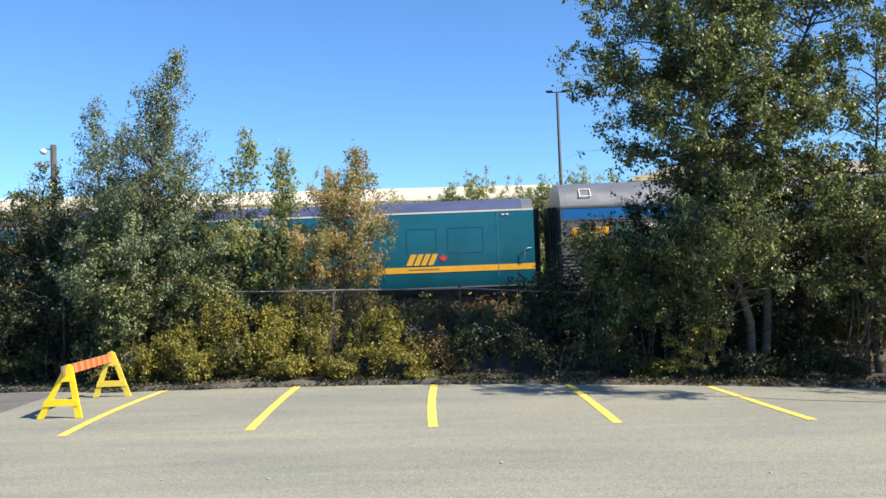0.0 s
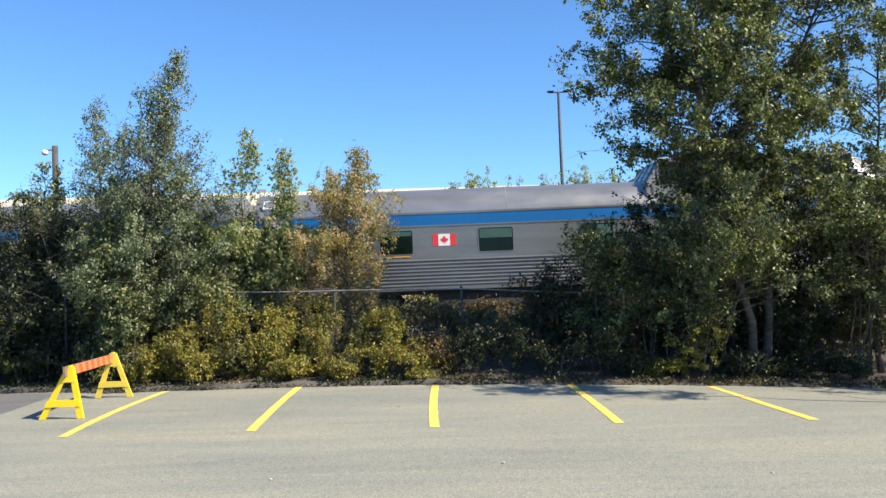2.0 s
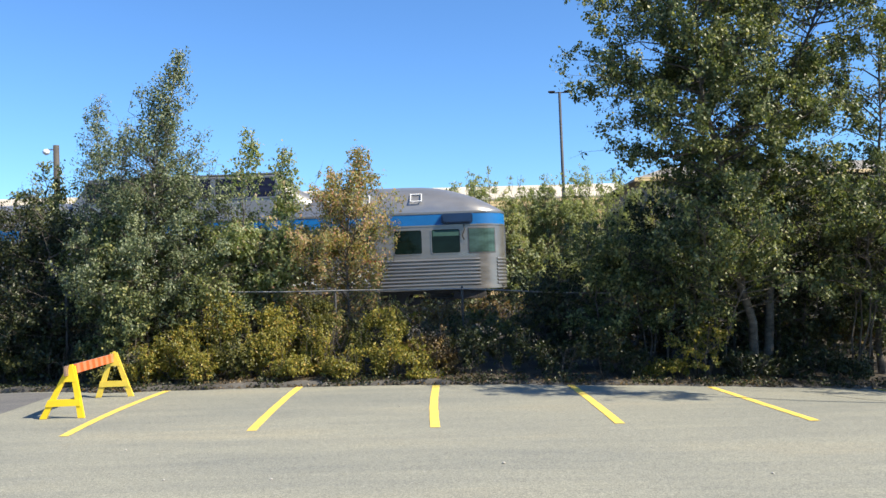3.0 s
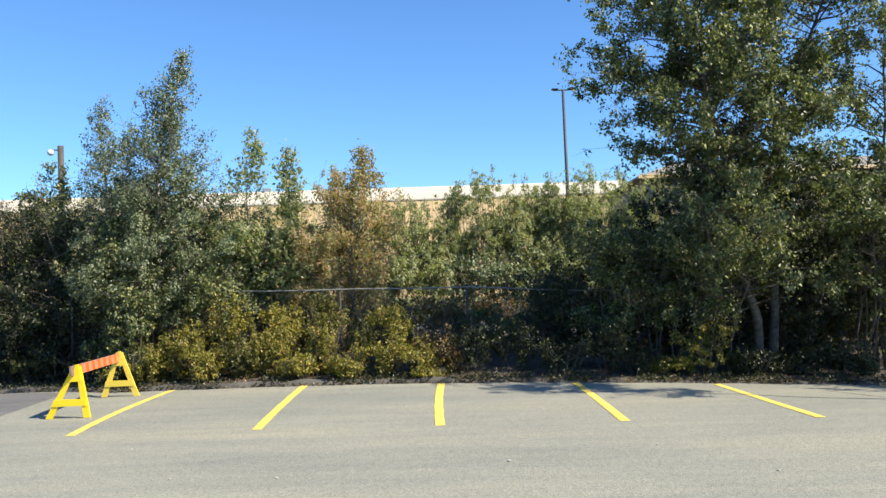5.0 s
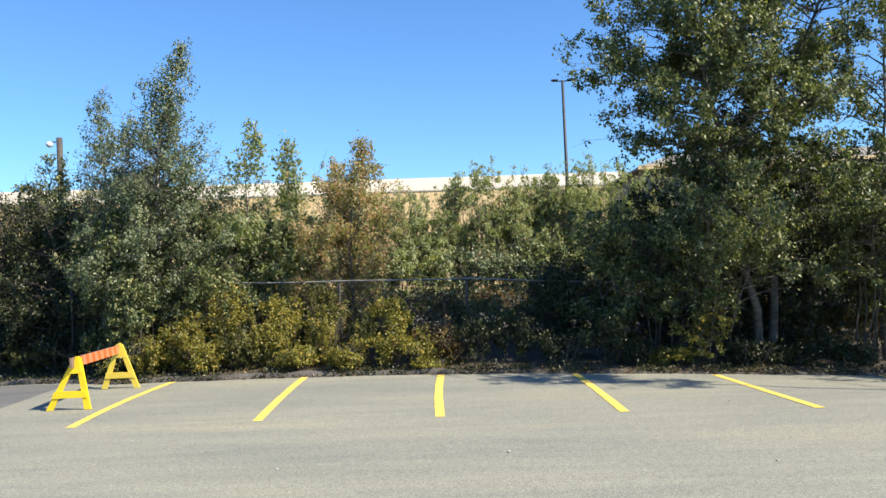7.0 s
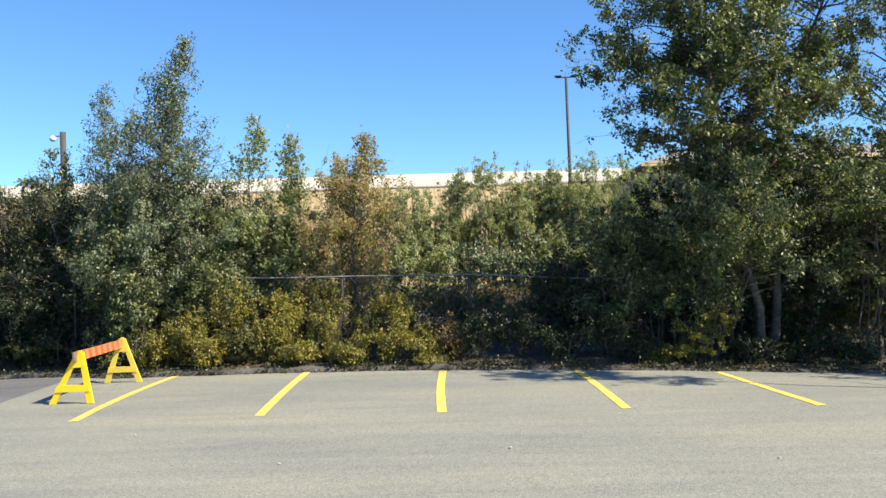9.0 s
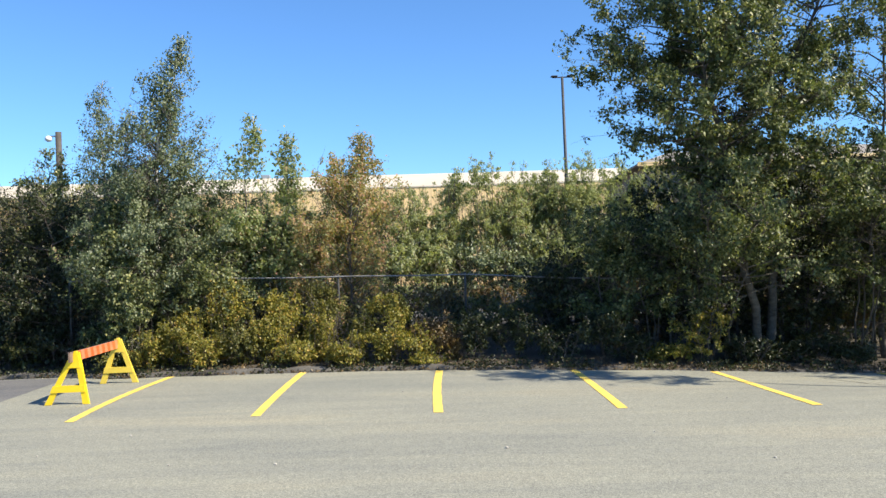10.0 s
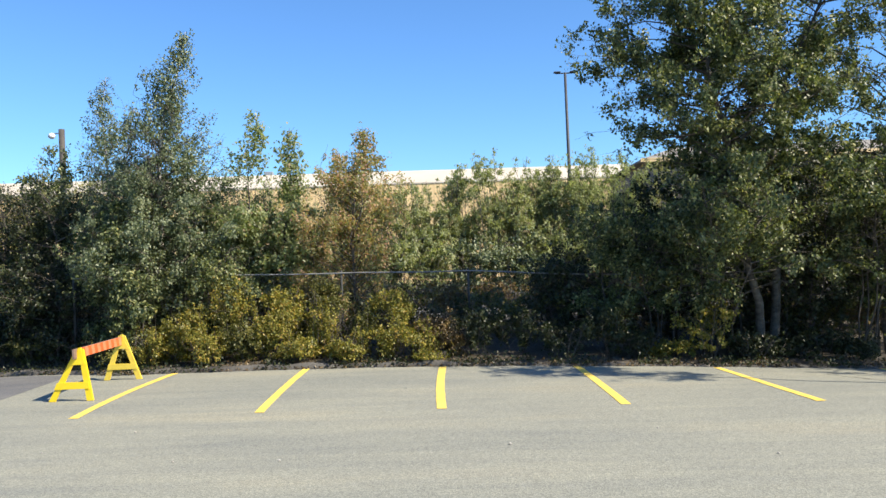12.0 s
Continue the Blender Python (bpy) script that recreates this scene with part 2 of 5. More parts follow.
def box(bm, x0, x1, y0, y1, z0, z1, bevel=0.0):
    vs = [bm.verts.new((x, y, z)) for z in (z0, z1) for y in (y0, y1) for x in (x0, x1)]
    fs = [bm.faces.new([vs[i] for i in q]) for q in ((0, 2, 3, 1), (4, 5, 7, 6), (0, 1, 5, 4), (2, 6, 7, 3), (0, 4, 6, 2), (1, 3, 7, 5))]
    if bevel:
        es = {e for f in fs for e in f.edges}
        bmesh.ops.bevel(bm, geom=list(es), offset=bevel, segments=2, affect="EDGES", profile=0.5)
    return bm


def new_box(*a, bevel=0.0):
    return box(bmesh.new(), *a, bevel=bevel)


def tube(bm, pts, radii, sides=8, caps=True):
    rings = []
    pts = [Vector(p) for p in pts]
    for i, (p, r) in enumerate(zip(pts, radii)):
        n = (pts[min(i + 1, len(pts) - 1)] - pts[max(i - 1, 0)]).normalized()
        u = n.cross(Vector((0.31, 0.95, 0.05))).normalized()
        v = n.cross(u)
        rings.append([bm.verts.new(p + (u * math.cos(k) + v * math.sin(k)) * r) for k in (2 * math.pi * j / sides for j in range(sides))])
    for a, b in zip(rings, rings[1:]):
        for j in range(sides):
            bm.faces.new((a[j], a[(j + 1) % sides], b[(j + 1) % sides], b[j]))
    if caps:
        bm.faces.new(rings[0][::-1]), bm.faces.new(rings[-1])
    return bm


def rounded(w, h, r, n=4):
    """The outline of a rounded rectangle about the origin, in x and z."""
    out = []
    for cx, cz, a0 in ((w / 2 - r, h / 2 - r, 0), (-w / 2 + r, h / 2 - r, 90), (-w / 2 + r, -h / 2 + r, 180), (w / 2 - r, -h / 2 + r, 270)):
        for k in range(n + 1):
            a = radians(a0 + 90 * k / n)
            out.append((cx + r * math.cos(a), cz + r * math.sin(a)))
    return out


def plate(bm, outline, y0, y1):
    """A flat plate with an outline in x and z, from depth y0 (front) to y1."""
    f = [bm.verts.new((x, y0, z)) for x, z in outline]
    b = [bm.verts.new((x, y1, z)) for x, z in outline]
    bm.faces.new(f), bm.faces.new(b[::-1])
    n = len(f)
    for i in range(n):
        bm.faces.new((f[(i + 1) % n], f[i], b[i], b[(i + 1) % n]))
    return bm


def hoop(bm, outer, inner, y0, y1):
    """A flat frame between two outlines of as many points."""
    ring = [[bm.verts.new((x, y, z)) for x, z in o] for y in (y0, y1) for o in (outer, inner)]
    of, inf, ob_, ib = ring
    n = len(of)
    for i in range(n):
        j = (i + 1) % n
        bm.faces.new((of[i], of[j], inf[j], inf[i]))
        bm.faces.new((ob_[j], ob_[i], ib[i], ib[j]))
        bm.faces.new((of[j], of[i], ob_[i], ob_[j]))
        bm.faces.new((inf[i], inf[j], ib[j], ib[i]))
    return bm


# ---- ground ----
def step(a, b, v):
    v = min(max((v - a) / (b - a), 0.0), 1.0)
    return v * v * (3 - 2 * v)


def lot_z(x, y=17.0):
    """The car park falls to +x, more steeply towards the kerb."""
    u = 16 * math.tanh(x / 16)
    f = min(max((y - 12.2) / 4.7, 0.0), 1.15)
    near = 0.043 - 0.0107 * u - 0.0004 * u * u
    far = 0.083 - 0.0265 * u - 0.0028 * u * u
    return near + (far - near) * f


def ground_z(x, y):
    k = ragged(x)
    z = lot_z(x, y) * (1 - step(19, 24, y))
    if y > k - 0.3:
        z += 0.10 * step(k, k + 0.6, y) + 0.45 * step(19.5, 24, y)
        z += 0.05 * noise.noise((x * 0.9, y * 0.9, 0)) * step(k, k + 0.7, y)
    return z - 0.12 * (1 - step(k - 0.5, k + 0.1, y))


def ragged(x):
    """The torn edge of the asphalt along the kerb."""
    # drawn in past x 8.7 around the unseen shading bushes
    base = 16.88 - 0.032 * min(max(x, -8.0), 8.0) + 1.0 * step(6.4, 9.6, -x) - 2.6 * step(8.7, 10.6, x)
    return base + 0.13 * noise.noise((x * 0.55, 4, 0)) + 0.08 * noise.noise((x * 1.9, 9, 0)) + 0.05 * noise.noise((x * 5.3, 1, 0))


def sheet(name, xs, ys, height, material, lift=0.0):
    bm = bmesh.new()
    grid = [[bm.verts.new((x, y, height(x, y) + lift)) for x in xs] for y in ys]
    for a, b in zip(grid, grid[1:]):
        for i in range(len(xs) - 1):
            bm.faces.new((a[i], a[i + 1], b[i + 1], b[i]))
    return part(name, bm, material, smooth=True)


def spread(lo, hi, fine_lo, fine_hi, fine):
    out = [fine_lo + i * fine for i in range(int((fine_hi - fine_lo) / fine) + 1)]
    d = fine
    while out[-1] < hi:
        d *= 1.5
        out.append(out[-1] + d)
    d = fine
    while out[0] > lo:
        d *= 1.5
        out.insert(0, out[0] - d)
    return out


tagged(sheet("ground", spread(-2500, 2500, -30, 30, 0.75), spread(-400, 2500, 15.5, 34, 0.35), ground_z, M["soil"]),
       "dark soil bank under shrubs beside the railway", "ground", kind="structure")

def lot():
    bm = bmesh.new()
    xs = spread(-60, 60, -14, 14, 0.2)
    ys = [-30, -20, -10, 0, 4, 8, 11, 12.2, 13, 14, 15, 15.6, 16.2]
    grid = [[bm.verts.new((x, y, lot_z(x, y))) for x in xs] for y in ys]
    grid.append([bm.verts.new((x, ragged(x), lot_z(x, ragged(x)))) for x in xs])
    for a, b in zip(grid, grid[1:]):
        for k in range(len(xs) - 1):
            bm.faces.new((a[k], a[k + 1], b[k + 1], b[k]))
    tagged(part("car_park", bm, M["asphalt"], smooth=True), "sun-bleached grey asphalt car park with faint streaks", "asphalt", kind="structure")


lot()
# newer asphalt beside it, its edge runs on a slant
bm = bmesh.new()
cols = []
for i in range(25):
    f = i / 24
    row = []
    for k, dx in enumerate((0, -0.05, -1, -2, -3, -4, -6, -9, -14, -50)):
        x = -7.9 + dx
        y = 4 + (ragged(x) - 0.03 - 4) * f
        x += -(y - 14.4) * 0.065 + 0.03 * noise.noise((0, y * 2, 3))
        row.append(bm.verts.new((x, y, lot_z(x, y) + (0.005 if k else 0.002))))
    cols.append(row)
for a, b in zip(cols, cols[1:]):
    for i in range(9):
        bm.faces.new((a[i + 1], a[i], b[i], b[i + 1]))
tagged(part("driveway", bm, M["asphalt_dark"]), "darker newer asphalt beside the car park", "asphalt", kind="structure")
# parking lines
for x0, y0, x1, y1, bow in ((-5.69, 12.34, -5.76, 17.08, -0.1), (-2.95, 12.34, -3.07, 17.0, -0.03), (-0.27, 12.21, -0.32, 16.85, -0.035),
                            (2.37, 12.15, 2.32, 16.76, 0.02), (5.08, 12.0, 5.02, 16.56, 0.0), (8.0, 11.9, 8.24, 16.7, 0.0)):
    bm = bmesh.new()
    rows = []
    for k in range(25):
        f = k / 24
        y = y0 + (y1 - y0) * f
        x = x0 + (x1 - x0) * f + bow * 4 * f * (1 - f) + 0.008 * noise.noise((x0, y * 1.7, 0))
        w = 0.072 + 0.004 * noise.noise((x0, y * 6, 5))
        rows.append([bm.verts.new((x + c * w, y, lot_z(x + c * w, y) + 0.006)) for c in (-1, 1)])
    for a, b in zip(rows, rows[1:]):
        bm.faces.new((a[0], a[1], b[1], b[0]))
    tagged(part("parking_line", bm, M["line"]), "yellow painted parking line on asphalt", "road marking", "parking lines", "structure")
# a dark crack in the asphalt
bm = bmesh.new()
rows = []
for k in range(40):
    x = 6.62 + k * 0.02 + 0.10 * noise.noise((k * 0.13, 0, 2)) + 0.03 * noise.noise((k * 0.4, 5, 2))
    y = 15.3 - 1.75 * k / 39
    w = 0.010 + 0.012 * abs(noise.noise((k * 0.3, 8, 8)))
    rows.append([bm.verts.new((x + c * w, y, lot_z(x + c * w, y) + 0.005)) for c in (-1, 1)])
for a, b in zip(rows, rows[1:]):
    bm.faces.new((a[0], b[0], b[1], a[1]))
tagged(part("asphalt_crack", bm, M["soil"]), "dark crack across the grey asphalt", "crack", kind="structure")
# loose stones
rng_s = random.Random(21)
for x, y, r in ((-4.3, 11.1, 0.016), (0.55, 9.7, 0.02), (-3.2, 9.3, 0.015), (-2.0, 9.2, 0.018), (-0.9, 14.2, 0.014), (2.4, 10.4, 0.013), (4.1, 12.9, 0.014), (-1.6, 12.6, 0.012), (1.3, 13.4, 0.012), (3.3, 8.9, 0.015), (-5.0, 10.0, 0.012), (6.0, 11.2, 0.014)):
    bm = bmesh.new()
    bmesh.ops.create_icosphere(bm, subdivisions=1, radius=r)
    for v in bm.verts:
        v.co = Vector((v.co.x * rng_s.uniform(0.8, 1.4), v.co.y * rng_s.uniform(0.8, 1.3), v.co.z * 0.7 + r * 0.6))
    st = part("stone", bm, M["stone"], at=pose(x, y, lot_z(x, y), 0, 0, rng_s.uniform(0, 360)))
    tagged(st, "small pale stone lying on the asphalt", "stone", "stones on the asphalt")


# ---- kerb, railway bed ----
def kerb():
    bm = bmesh.new()
    rows = []
    for i in range(161):
        x = -20 + i * 0.25
        n1 = noise.noise((x * 0.8, 0, 7))
        n2 = noise.noise((x * 2.7, 3, 1))
        h = max(0.03, 0.08 + 0.10 * n1 + 0.06 * n2) * (1 - 0.55 * step(0.8, 2.2, x))
        y = ragged(x) + 0.02 + 0.06 * n2
        z = lot_z(x, y)
        rows.append([bm.verts.new((x, y + dy, z + dz * h)) for dy, dz in ((0, -0.3), (0.03, 0.75), (0.10, 1.0), (0.28, 0.95), (0.42, 0.4), (0.5, -0.3))])
    for a, b in zip(rows, rows[1:]):
        for j in range(5):
            bm.faces.new((a[j], b[j], b[j + 1], a[j + 1]))
    bm.faces.new(rows[0]), bm.faces.new(rows[-1][::-1])
    tagged(part("kerb", bm, M["kerb"], smooth=True), "crumbled low asphalt kerb with dirt", "kerb", kind="structure")


kerb()
TRACK_Y, RAIL_Z = 27.24, 1.0
bm = bmesh.new()
prof = ((-3.4, 0.45), (-1.75, 0.82), (1.75, 0.82), (3.4, 0.45))
a = [bm.verts.new((-420, TRACK_Y + y, z)) for y, z in prof]
b = [bm.verts.new((160, TRACK_Y + y, z)) for y, z in prof]
for i in range(3):
    bm.faces.new((a[i], b[i], b[i + 1], a[i + 1]))
bm.faces.new((a[3], b[3], b[0], a[0]))
bm.faces.new(a), bm.faces.new(b[::-1])
tagged(part("track_bed", bm, M["ballast"]), "grey crushed stone ballast bank of the railway", "ballast", kind="structure")
track = thing("railway_track", "rusty steel rails on dark wooden ties", "railway track", pose(0, TRACK_Y, 0), kind="structure")
for s in (-1, 1):
    bm = bmesh.new()
    c = s * 0.7535
    box(bm, -420, 160, c - 0.037, c + 0.037, RAIL_Z - 0.04, RAIL_Z)
    box(bm, -420, 160, c - 0.01, c + 0.01, RAIL_Z - 0.15, RAIL_Z - 0.04)
    box(bm, -420, 160, c - 0.07, c + 0.07, RAIL_Z - 0.17, RAIL_Z - 0.15)
    part("rail", bm, M["rail"], track)
tie_me = mesh_of(new_box(-0.11, 0.11, -1.3, 1.3, RAIL_Z - 0.33, RAIL_Z - 0.172, bevel=0.01), "tie", M["tie"])
for i in range(110):
    shared("tie", tie_me, track, pose(-28 + i * 0.52, 0.01 * math.sin(i * 3.1), 0, 0, 0, 0.6 * math.sin(i * 1.7)))


# ---- chain-link fence ----
FENCE_Y = 19.0


def fence():
    f = thing("chain_link_fence", "grey chain-link fence with a steel top rail, overgrown", "fence", pose(0, FENCE_Y, 0))
    posts = [-8.65, -5.6, -2.57, 0.29, 3.3, 6.35, 9.4, 12.4]
    top = lambda x: 1.99 - 0.022 * x - 0.05 * min(max(0.0, x - 0.3), 3.0)
    rail = bmesh.new()
    pts = [(x, 0, top(x) - 0.02 + 0.006 * math.sin(x * 2.2)) for x in [posts[0] + 0.5 * i for i in range(49)] if x <= posts[-1] + 0.01]
    tube(rail, pts, [0.016] * len(pts), 8)
    part("top_rail", rail, M["old_rail"], f, smooth=True)
    for x in posts:
        bm = bmesh.new()
        z0 = ground_z(x, FENCE_Y) - 0.05
        tube(bm, [(x, 0.03, z0), (x, 0.03, top(x) + 0.02), (x, 0.03, top(x) + 0.05)], [0.03, 0.03, 0.012], 8)
        part("post", bm, M["wire"], f, smooth=True)
    # woven wire: zigzag strands
    vs, fs = [], []
    pitch = 0.085
    for x0, x1 in zip(posts, posts[1:]):
        n = int((x1 - x0) / pitch)
        for sgn in (-1, 1):
            for i in range(-int(2.0 / pitch), n + int(2.0 / pitch)):
                # one slanting strand, clipped to the bay
                xa, za = x0 + i * pitch, 0.0
                xb, zb = xa + sgn * 1.9, 1.9
                ta, tb = 0.0, 1.0
                lo, hi = sorted(((x0 - xa) / (xb - xa), (x1 - xa) / (xb - xa)))
                ta, tb = max(ta, lo), min(tb, hi)
                if tb - ta < 0.02:
                    continue
                base = lot_z((x0 + x1) / 2) + 0.12
                k = len(vs)
                for t in (ta, tb):
                    px = xa + (xb - xa) * t
                    pz = base + t * (top(px) - base - 0.01)
                    for dx, dy in ((-0.0016, 0), (0.0016, 0), (0, 0.002)):
                        vs.append((px + dx, dy + sgn * 0.002, pz))
                fs += [(k, k + 1, k + 4, k + 3), (k + 1, k + 2, k + 5, k + 4), (k + 2, k, k + 3, k + 5)]
    me = bpy.data.meshes.new("wire_mesh")
    me.from_pydata(vs, [], fs)
    me.materials.append(M["wire"])
    w = new("wire_mesh", me)
    w.parent = f
    tagged(w, kind="stuff")


fence()


# ---- plants ----
def leaves_mesh(name, P, size, material, rng, droop=0.5, slim=0.7, face=None):
    n = len(P)
    ax = rng.normal(size=(n, 3))
    ax[:, 2] -= droop
    ax /= np.linalg.norm(ax, axis=1)[:, None]
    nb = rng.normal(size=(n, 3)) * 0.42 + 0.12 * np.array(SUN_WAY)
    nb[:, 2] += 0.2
    if face is not None:
        nb += face
    sd = np.cross(ax, nb)
    sd /= np.linalg.norm(sd, axis=1)[:, None] + 1e-9
    nr = np.cross(sd, ax)
    L = size * rng.uniform(0.65, 1.25, n)[:, None]
    V = np.empty((n, 4, 3))
    V[:, 0] = P
    V[:, 1] = P + ax * L * 0.42 + sd * L * slim / 2 + nr * L * 0.12
    V[:, 2] = P + ax * L
    V[:, 3] = P + ax * L * 0.42 - sd * L * slim / 2 + nr * L * 0.12
    i = np.arange(n)[:, None] * 4
    tri = np.concatenate([i + [[0, 1, 2]], i + [[0, 2, 3]]], 1).reshape(-1)
    me = bpy.data.meshes.new(name)
    me.vertices.add(4 * n), me.loops.add(6 * n), me.polygons.add(2 * n)
    me.vertices.foreach_set("co", V.reshape(-1).astype(np.float32))
    me.loops.foreach_set("vertex_index", tri.astype(np.int32))
    me.polygons.foreach_set("loop_start", (np.arange(2 * n) * 3).astype(np.int32))
    me.update(calc_edges=True)
    me.materials.append(material)
    return me


def polyline(rng, a, b, bend, n=4):
    a, b = np.array(a, float), np.array(b, float)
    t = np.linspace(0, 1, n)[:, None]
    d = np.linalg.norm(b - a)
    off = rng.normal(size=3) * bend * d
    return a + (b - a) * t + off * np.sin(np.pi * t) * 0.6


class Wood:
    """Collects limbs as tubes of few sides."""

    def __init__(self):
        self.v, self.f = [], []

    def limb(self, pts, r0, r1, sides=5):
        base = len(self.v)
        n = len(pts)
        for i, p in enumerate(pts):
            d = pts[min(i + 1, n - 1)] - pts[max(i - 1, 0)]
            d = d / (np.linalg.norm(d) + 1e-9)
            u = np.cross(d, (0.31, 0.93, 0.07))
            u /= np.linalg.norm(u) + 1e-9
            w = np.cross(d, u)
            r = r0 + (r1 - r0) * i / (n - 1)
            for k in range(sides):
                c, s = math.cos(2 * math.pi * k / sides), math.sin(2 * math.pi * k / sides)
                self.v.append(tuple(p + (u * c + w * s) * r))
        for i in range(n - 1):
            for k in range(sides):
                j = (k + 1) % sides
                self.f.append((base + i * sides + k, base + i * sides + j, base + (i + 1) * sides + j, base + (i + 1) * sides + k))

    def mesh(self, name, material):
        me = bpy.data.meshes.new(name)
        me.from_pydata(self.v, [], self.f)
        me.shade_smooth()
        me.materials.append(material)
        return me


def grow(name, label, category, x, y, height, profile, leaf, bark, leaves, leaf_size=0.09, branches=60, lean=(0, 0), stems=1,
         trunk=0.07, start=0.08, rise=(0.15, 0.65), spray=0.11, seed=1, group="", droop=0.9, stem_spread=0.5, gaps=0.0, squash=1.0, bare=0.0, bow=1.0, twigs=True, low=0.72, slim=0.66, clump=0.34, shoots=0, airy=0.0, puff=0.3, per=110):
    """A tree or shrub. profile: (share of height, radius) pairs; leaves: their number; lean: shift of the top;
    clump: share of the crown left open between its clumps; shoots: upright leaders; airy: how thin the upper half is;
    puff: how far the leaves draw together, in groups of about per leaves."""
    rng = np.random.default_rng(seed)
    z0 = ground_z(x, y) - 0.04
    root = thing(name, label, category, pose(x, y, z0), group)
    ph, pr = [p[0] for p in profile], [p[1] for p in profile]
    wood, boughs = Wood(), Wood()
    paths, tips = [], []
    for s in range(stems):
        a = 2 * math.pi * (s + rng.uniform(0, 0.7)) / stems
        sp = stem_spread if stems > 1 else 0.0
        h = height * (rng.uniform(low, 1.0) if s else 1.0)
        foot = np.array((0.3 * sp * math.cos(a), 0.3 * sp * math.sin(a), 0.0)) if stems > 1 else np.zeros(3)
        top = np.array((lean[0] + sp * math.cos(a), lean[1] + sp * math.sin(a), h))
        line = polyline(rng, foot, top, 0.05, 9)
        bend = np.linspace(0, 1, 9) ** bow - np.linspace(0, 1, 9)
        line[:, :2] += bend[:, None] * np.array(lean)
        line[1:-1, :2] += rng.normal(size=(7, 2)) * 0.012 * height
        wood.limb(line, trunk / (1 + 0.35 * (stems - 1)) * (1.0 if stems == 1 else 1.3), 0.006, 7)
        nb = max(4, branches // stems)
        for k in range(nb):
            f = start + (0.985 - start) * ((k + rng.uniform(0, 1)) / nb) ** 0.9
            q = f * 8
            i = min(int(q), 7)
            org = line[i] + (line[i + 1] - line[i]) * (q - i)
            r = np.interp(org[2] / height, ph, pr) * rng.uniform(0.45, 1.12)
            if gaps and rng.uniform() < gaps:
                continue
            az = 2.399963 * k + rng.uniform(-0.6, 0.6) + s
            up = rng.uniform(*rise)
            end = org + np.array((math.cos(az) * r, math.sin(az) * r * squash, up * r))
            if end[2] > height * 1.03:
                end[2] = height * rng.uniform(0.93, 1.03)
            br = polyline(rng, org, end, 0.12, 5)
            br[-1, 2] -= 0.06 * r
            boughs.limb(br, max(0.006, 0.011 * r + 0.004), 0.003, 3)
            paths.append((br, r))
            nt = 3 + int(r * 3)
            for _ in range(nt):
                t = rng.uniform(0.3, 1.0)
                qi = min(int(t * 4), 3)
                o = br[qi] + (br[qi + 1] - br[qi]) * (t * 4 - qi)
                ln = r * rng.uniform(0.18, 0.42) + 0.1
                dv = rng.normal(size=3)
                dv[2] = dv[2] * 0.6 + 0.12
                dv = dv / np.linalg.norm(dv) + 0.5 * (br[-1] - br[0]) / (np.linalg.norm(br[-1] - br[0]) + 1e-6)
                tw = polyline(rng, o, o + dv * ln * 0.8, 0.15, 3)
                if twigs:
                    boughs.limb(tw, 0.0045, 0.002, 3)
                paths.append((tw, ln * 1.6))
        paths.append((line[6:], 0.025 * height))
    thin = len(paths)
    ends = [p[-1] for p, w in paths if 0.45 * height < p[-1][2] < 0.88 * height]
    for k in range(shoots):
        o = ends[int(rng.integers(len(ends)))]
        ln = rng.uniform(0.35, 0.9) * min(1.0, 0.25 + 1.4 * (1.12 - o[2] / height))
        tip = o + np.array((rng.normal() * 0.09, rng.normal() * 0.09, max(0.12, ln)))
        sh = polyline(rng, o, tip, 0.06, 4)
        boughs.limb(sh, 0.005, 0.002, 3)
        paths.append((sh, 0.75 * max(0.12, ln)))
    wt = np.array([w for _, w in paths])
    wt = wt * np.where(np.arange(len(wt)) < thin, rng.uniform(0.12, 1.0, len(wt)) ** 2.1, 0.6)
    cnt = rng.multinomial(int(leaves * (1 + 0.8 * clump)), wt / wt.sum())
    out, face = [], []
    for k, ((p, w), c) in enumerate(zip(paths, cnt)):
        if not c:
            continue
        nc = max(1, round(c / 13))
        t = 1 - rng.uniform(0, 1, nc) ** 1.3 * (0.88 - bare)
        q = t * (len(p) - 1)
        i = np.minimum(q.astype(int), len(p) - 2)
        mid = p[i] + (p[i + 1] - p[i]) * (q - i)[:, None] + rng.normal(size=(nc, 3)) * spray * (0.8 if k < thin else 0.35)
        axis = np.array(lean) * np.clip(mid[:, 2:] / height, 0, 1)
        way = np.concatenate([mid[:, :2] - axis, np.full((nc, 1), 0.15 * height * 0.2)], 1)
        way = 0.7 * way / (np.linalg.norm(way, axis=1)[:, None] + 1e-6) + rng.normal(size=(nc, 3)) * 0.4
        pick = rng.integers(0, nc, c)
        off = rng.normal(size=(c, 3)) * np.array((1, 1, 1.1))
        slack = np.interp(mid[pick, 2] / height, [0.8, 1.0], [1.0, 0.55])[:, None] * (1.0 if k < thin else 0.6)
        out.append(mid[pick] + off * spray * 0.55 * slack)
        face.append(way[pick] + 0.35 * off)
    P, face = np.concatenate(out), np.concatenate(face)
    wave = np.zeros(len(P))
    for _ in range(9):
        d = rng.normal(size=3)
        wave += np.sin(P @ (d / np.linalg.norm(d)) * rng.uniform(2.6, 8.0) + rng.uniform(0, 6.28))
    edge = np.quantile(wave, clump) if clump else -99
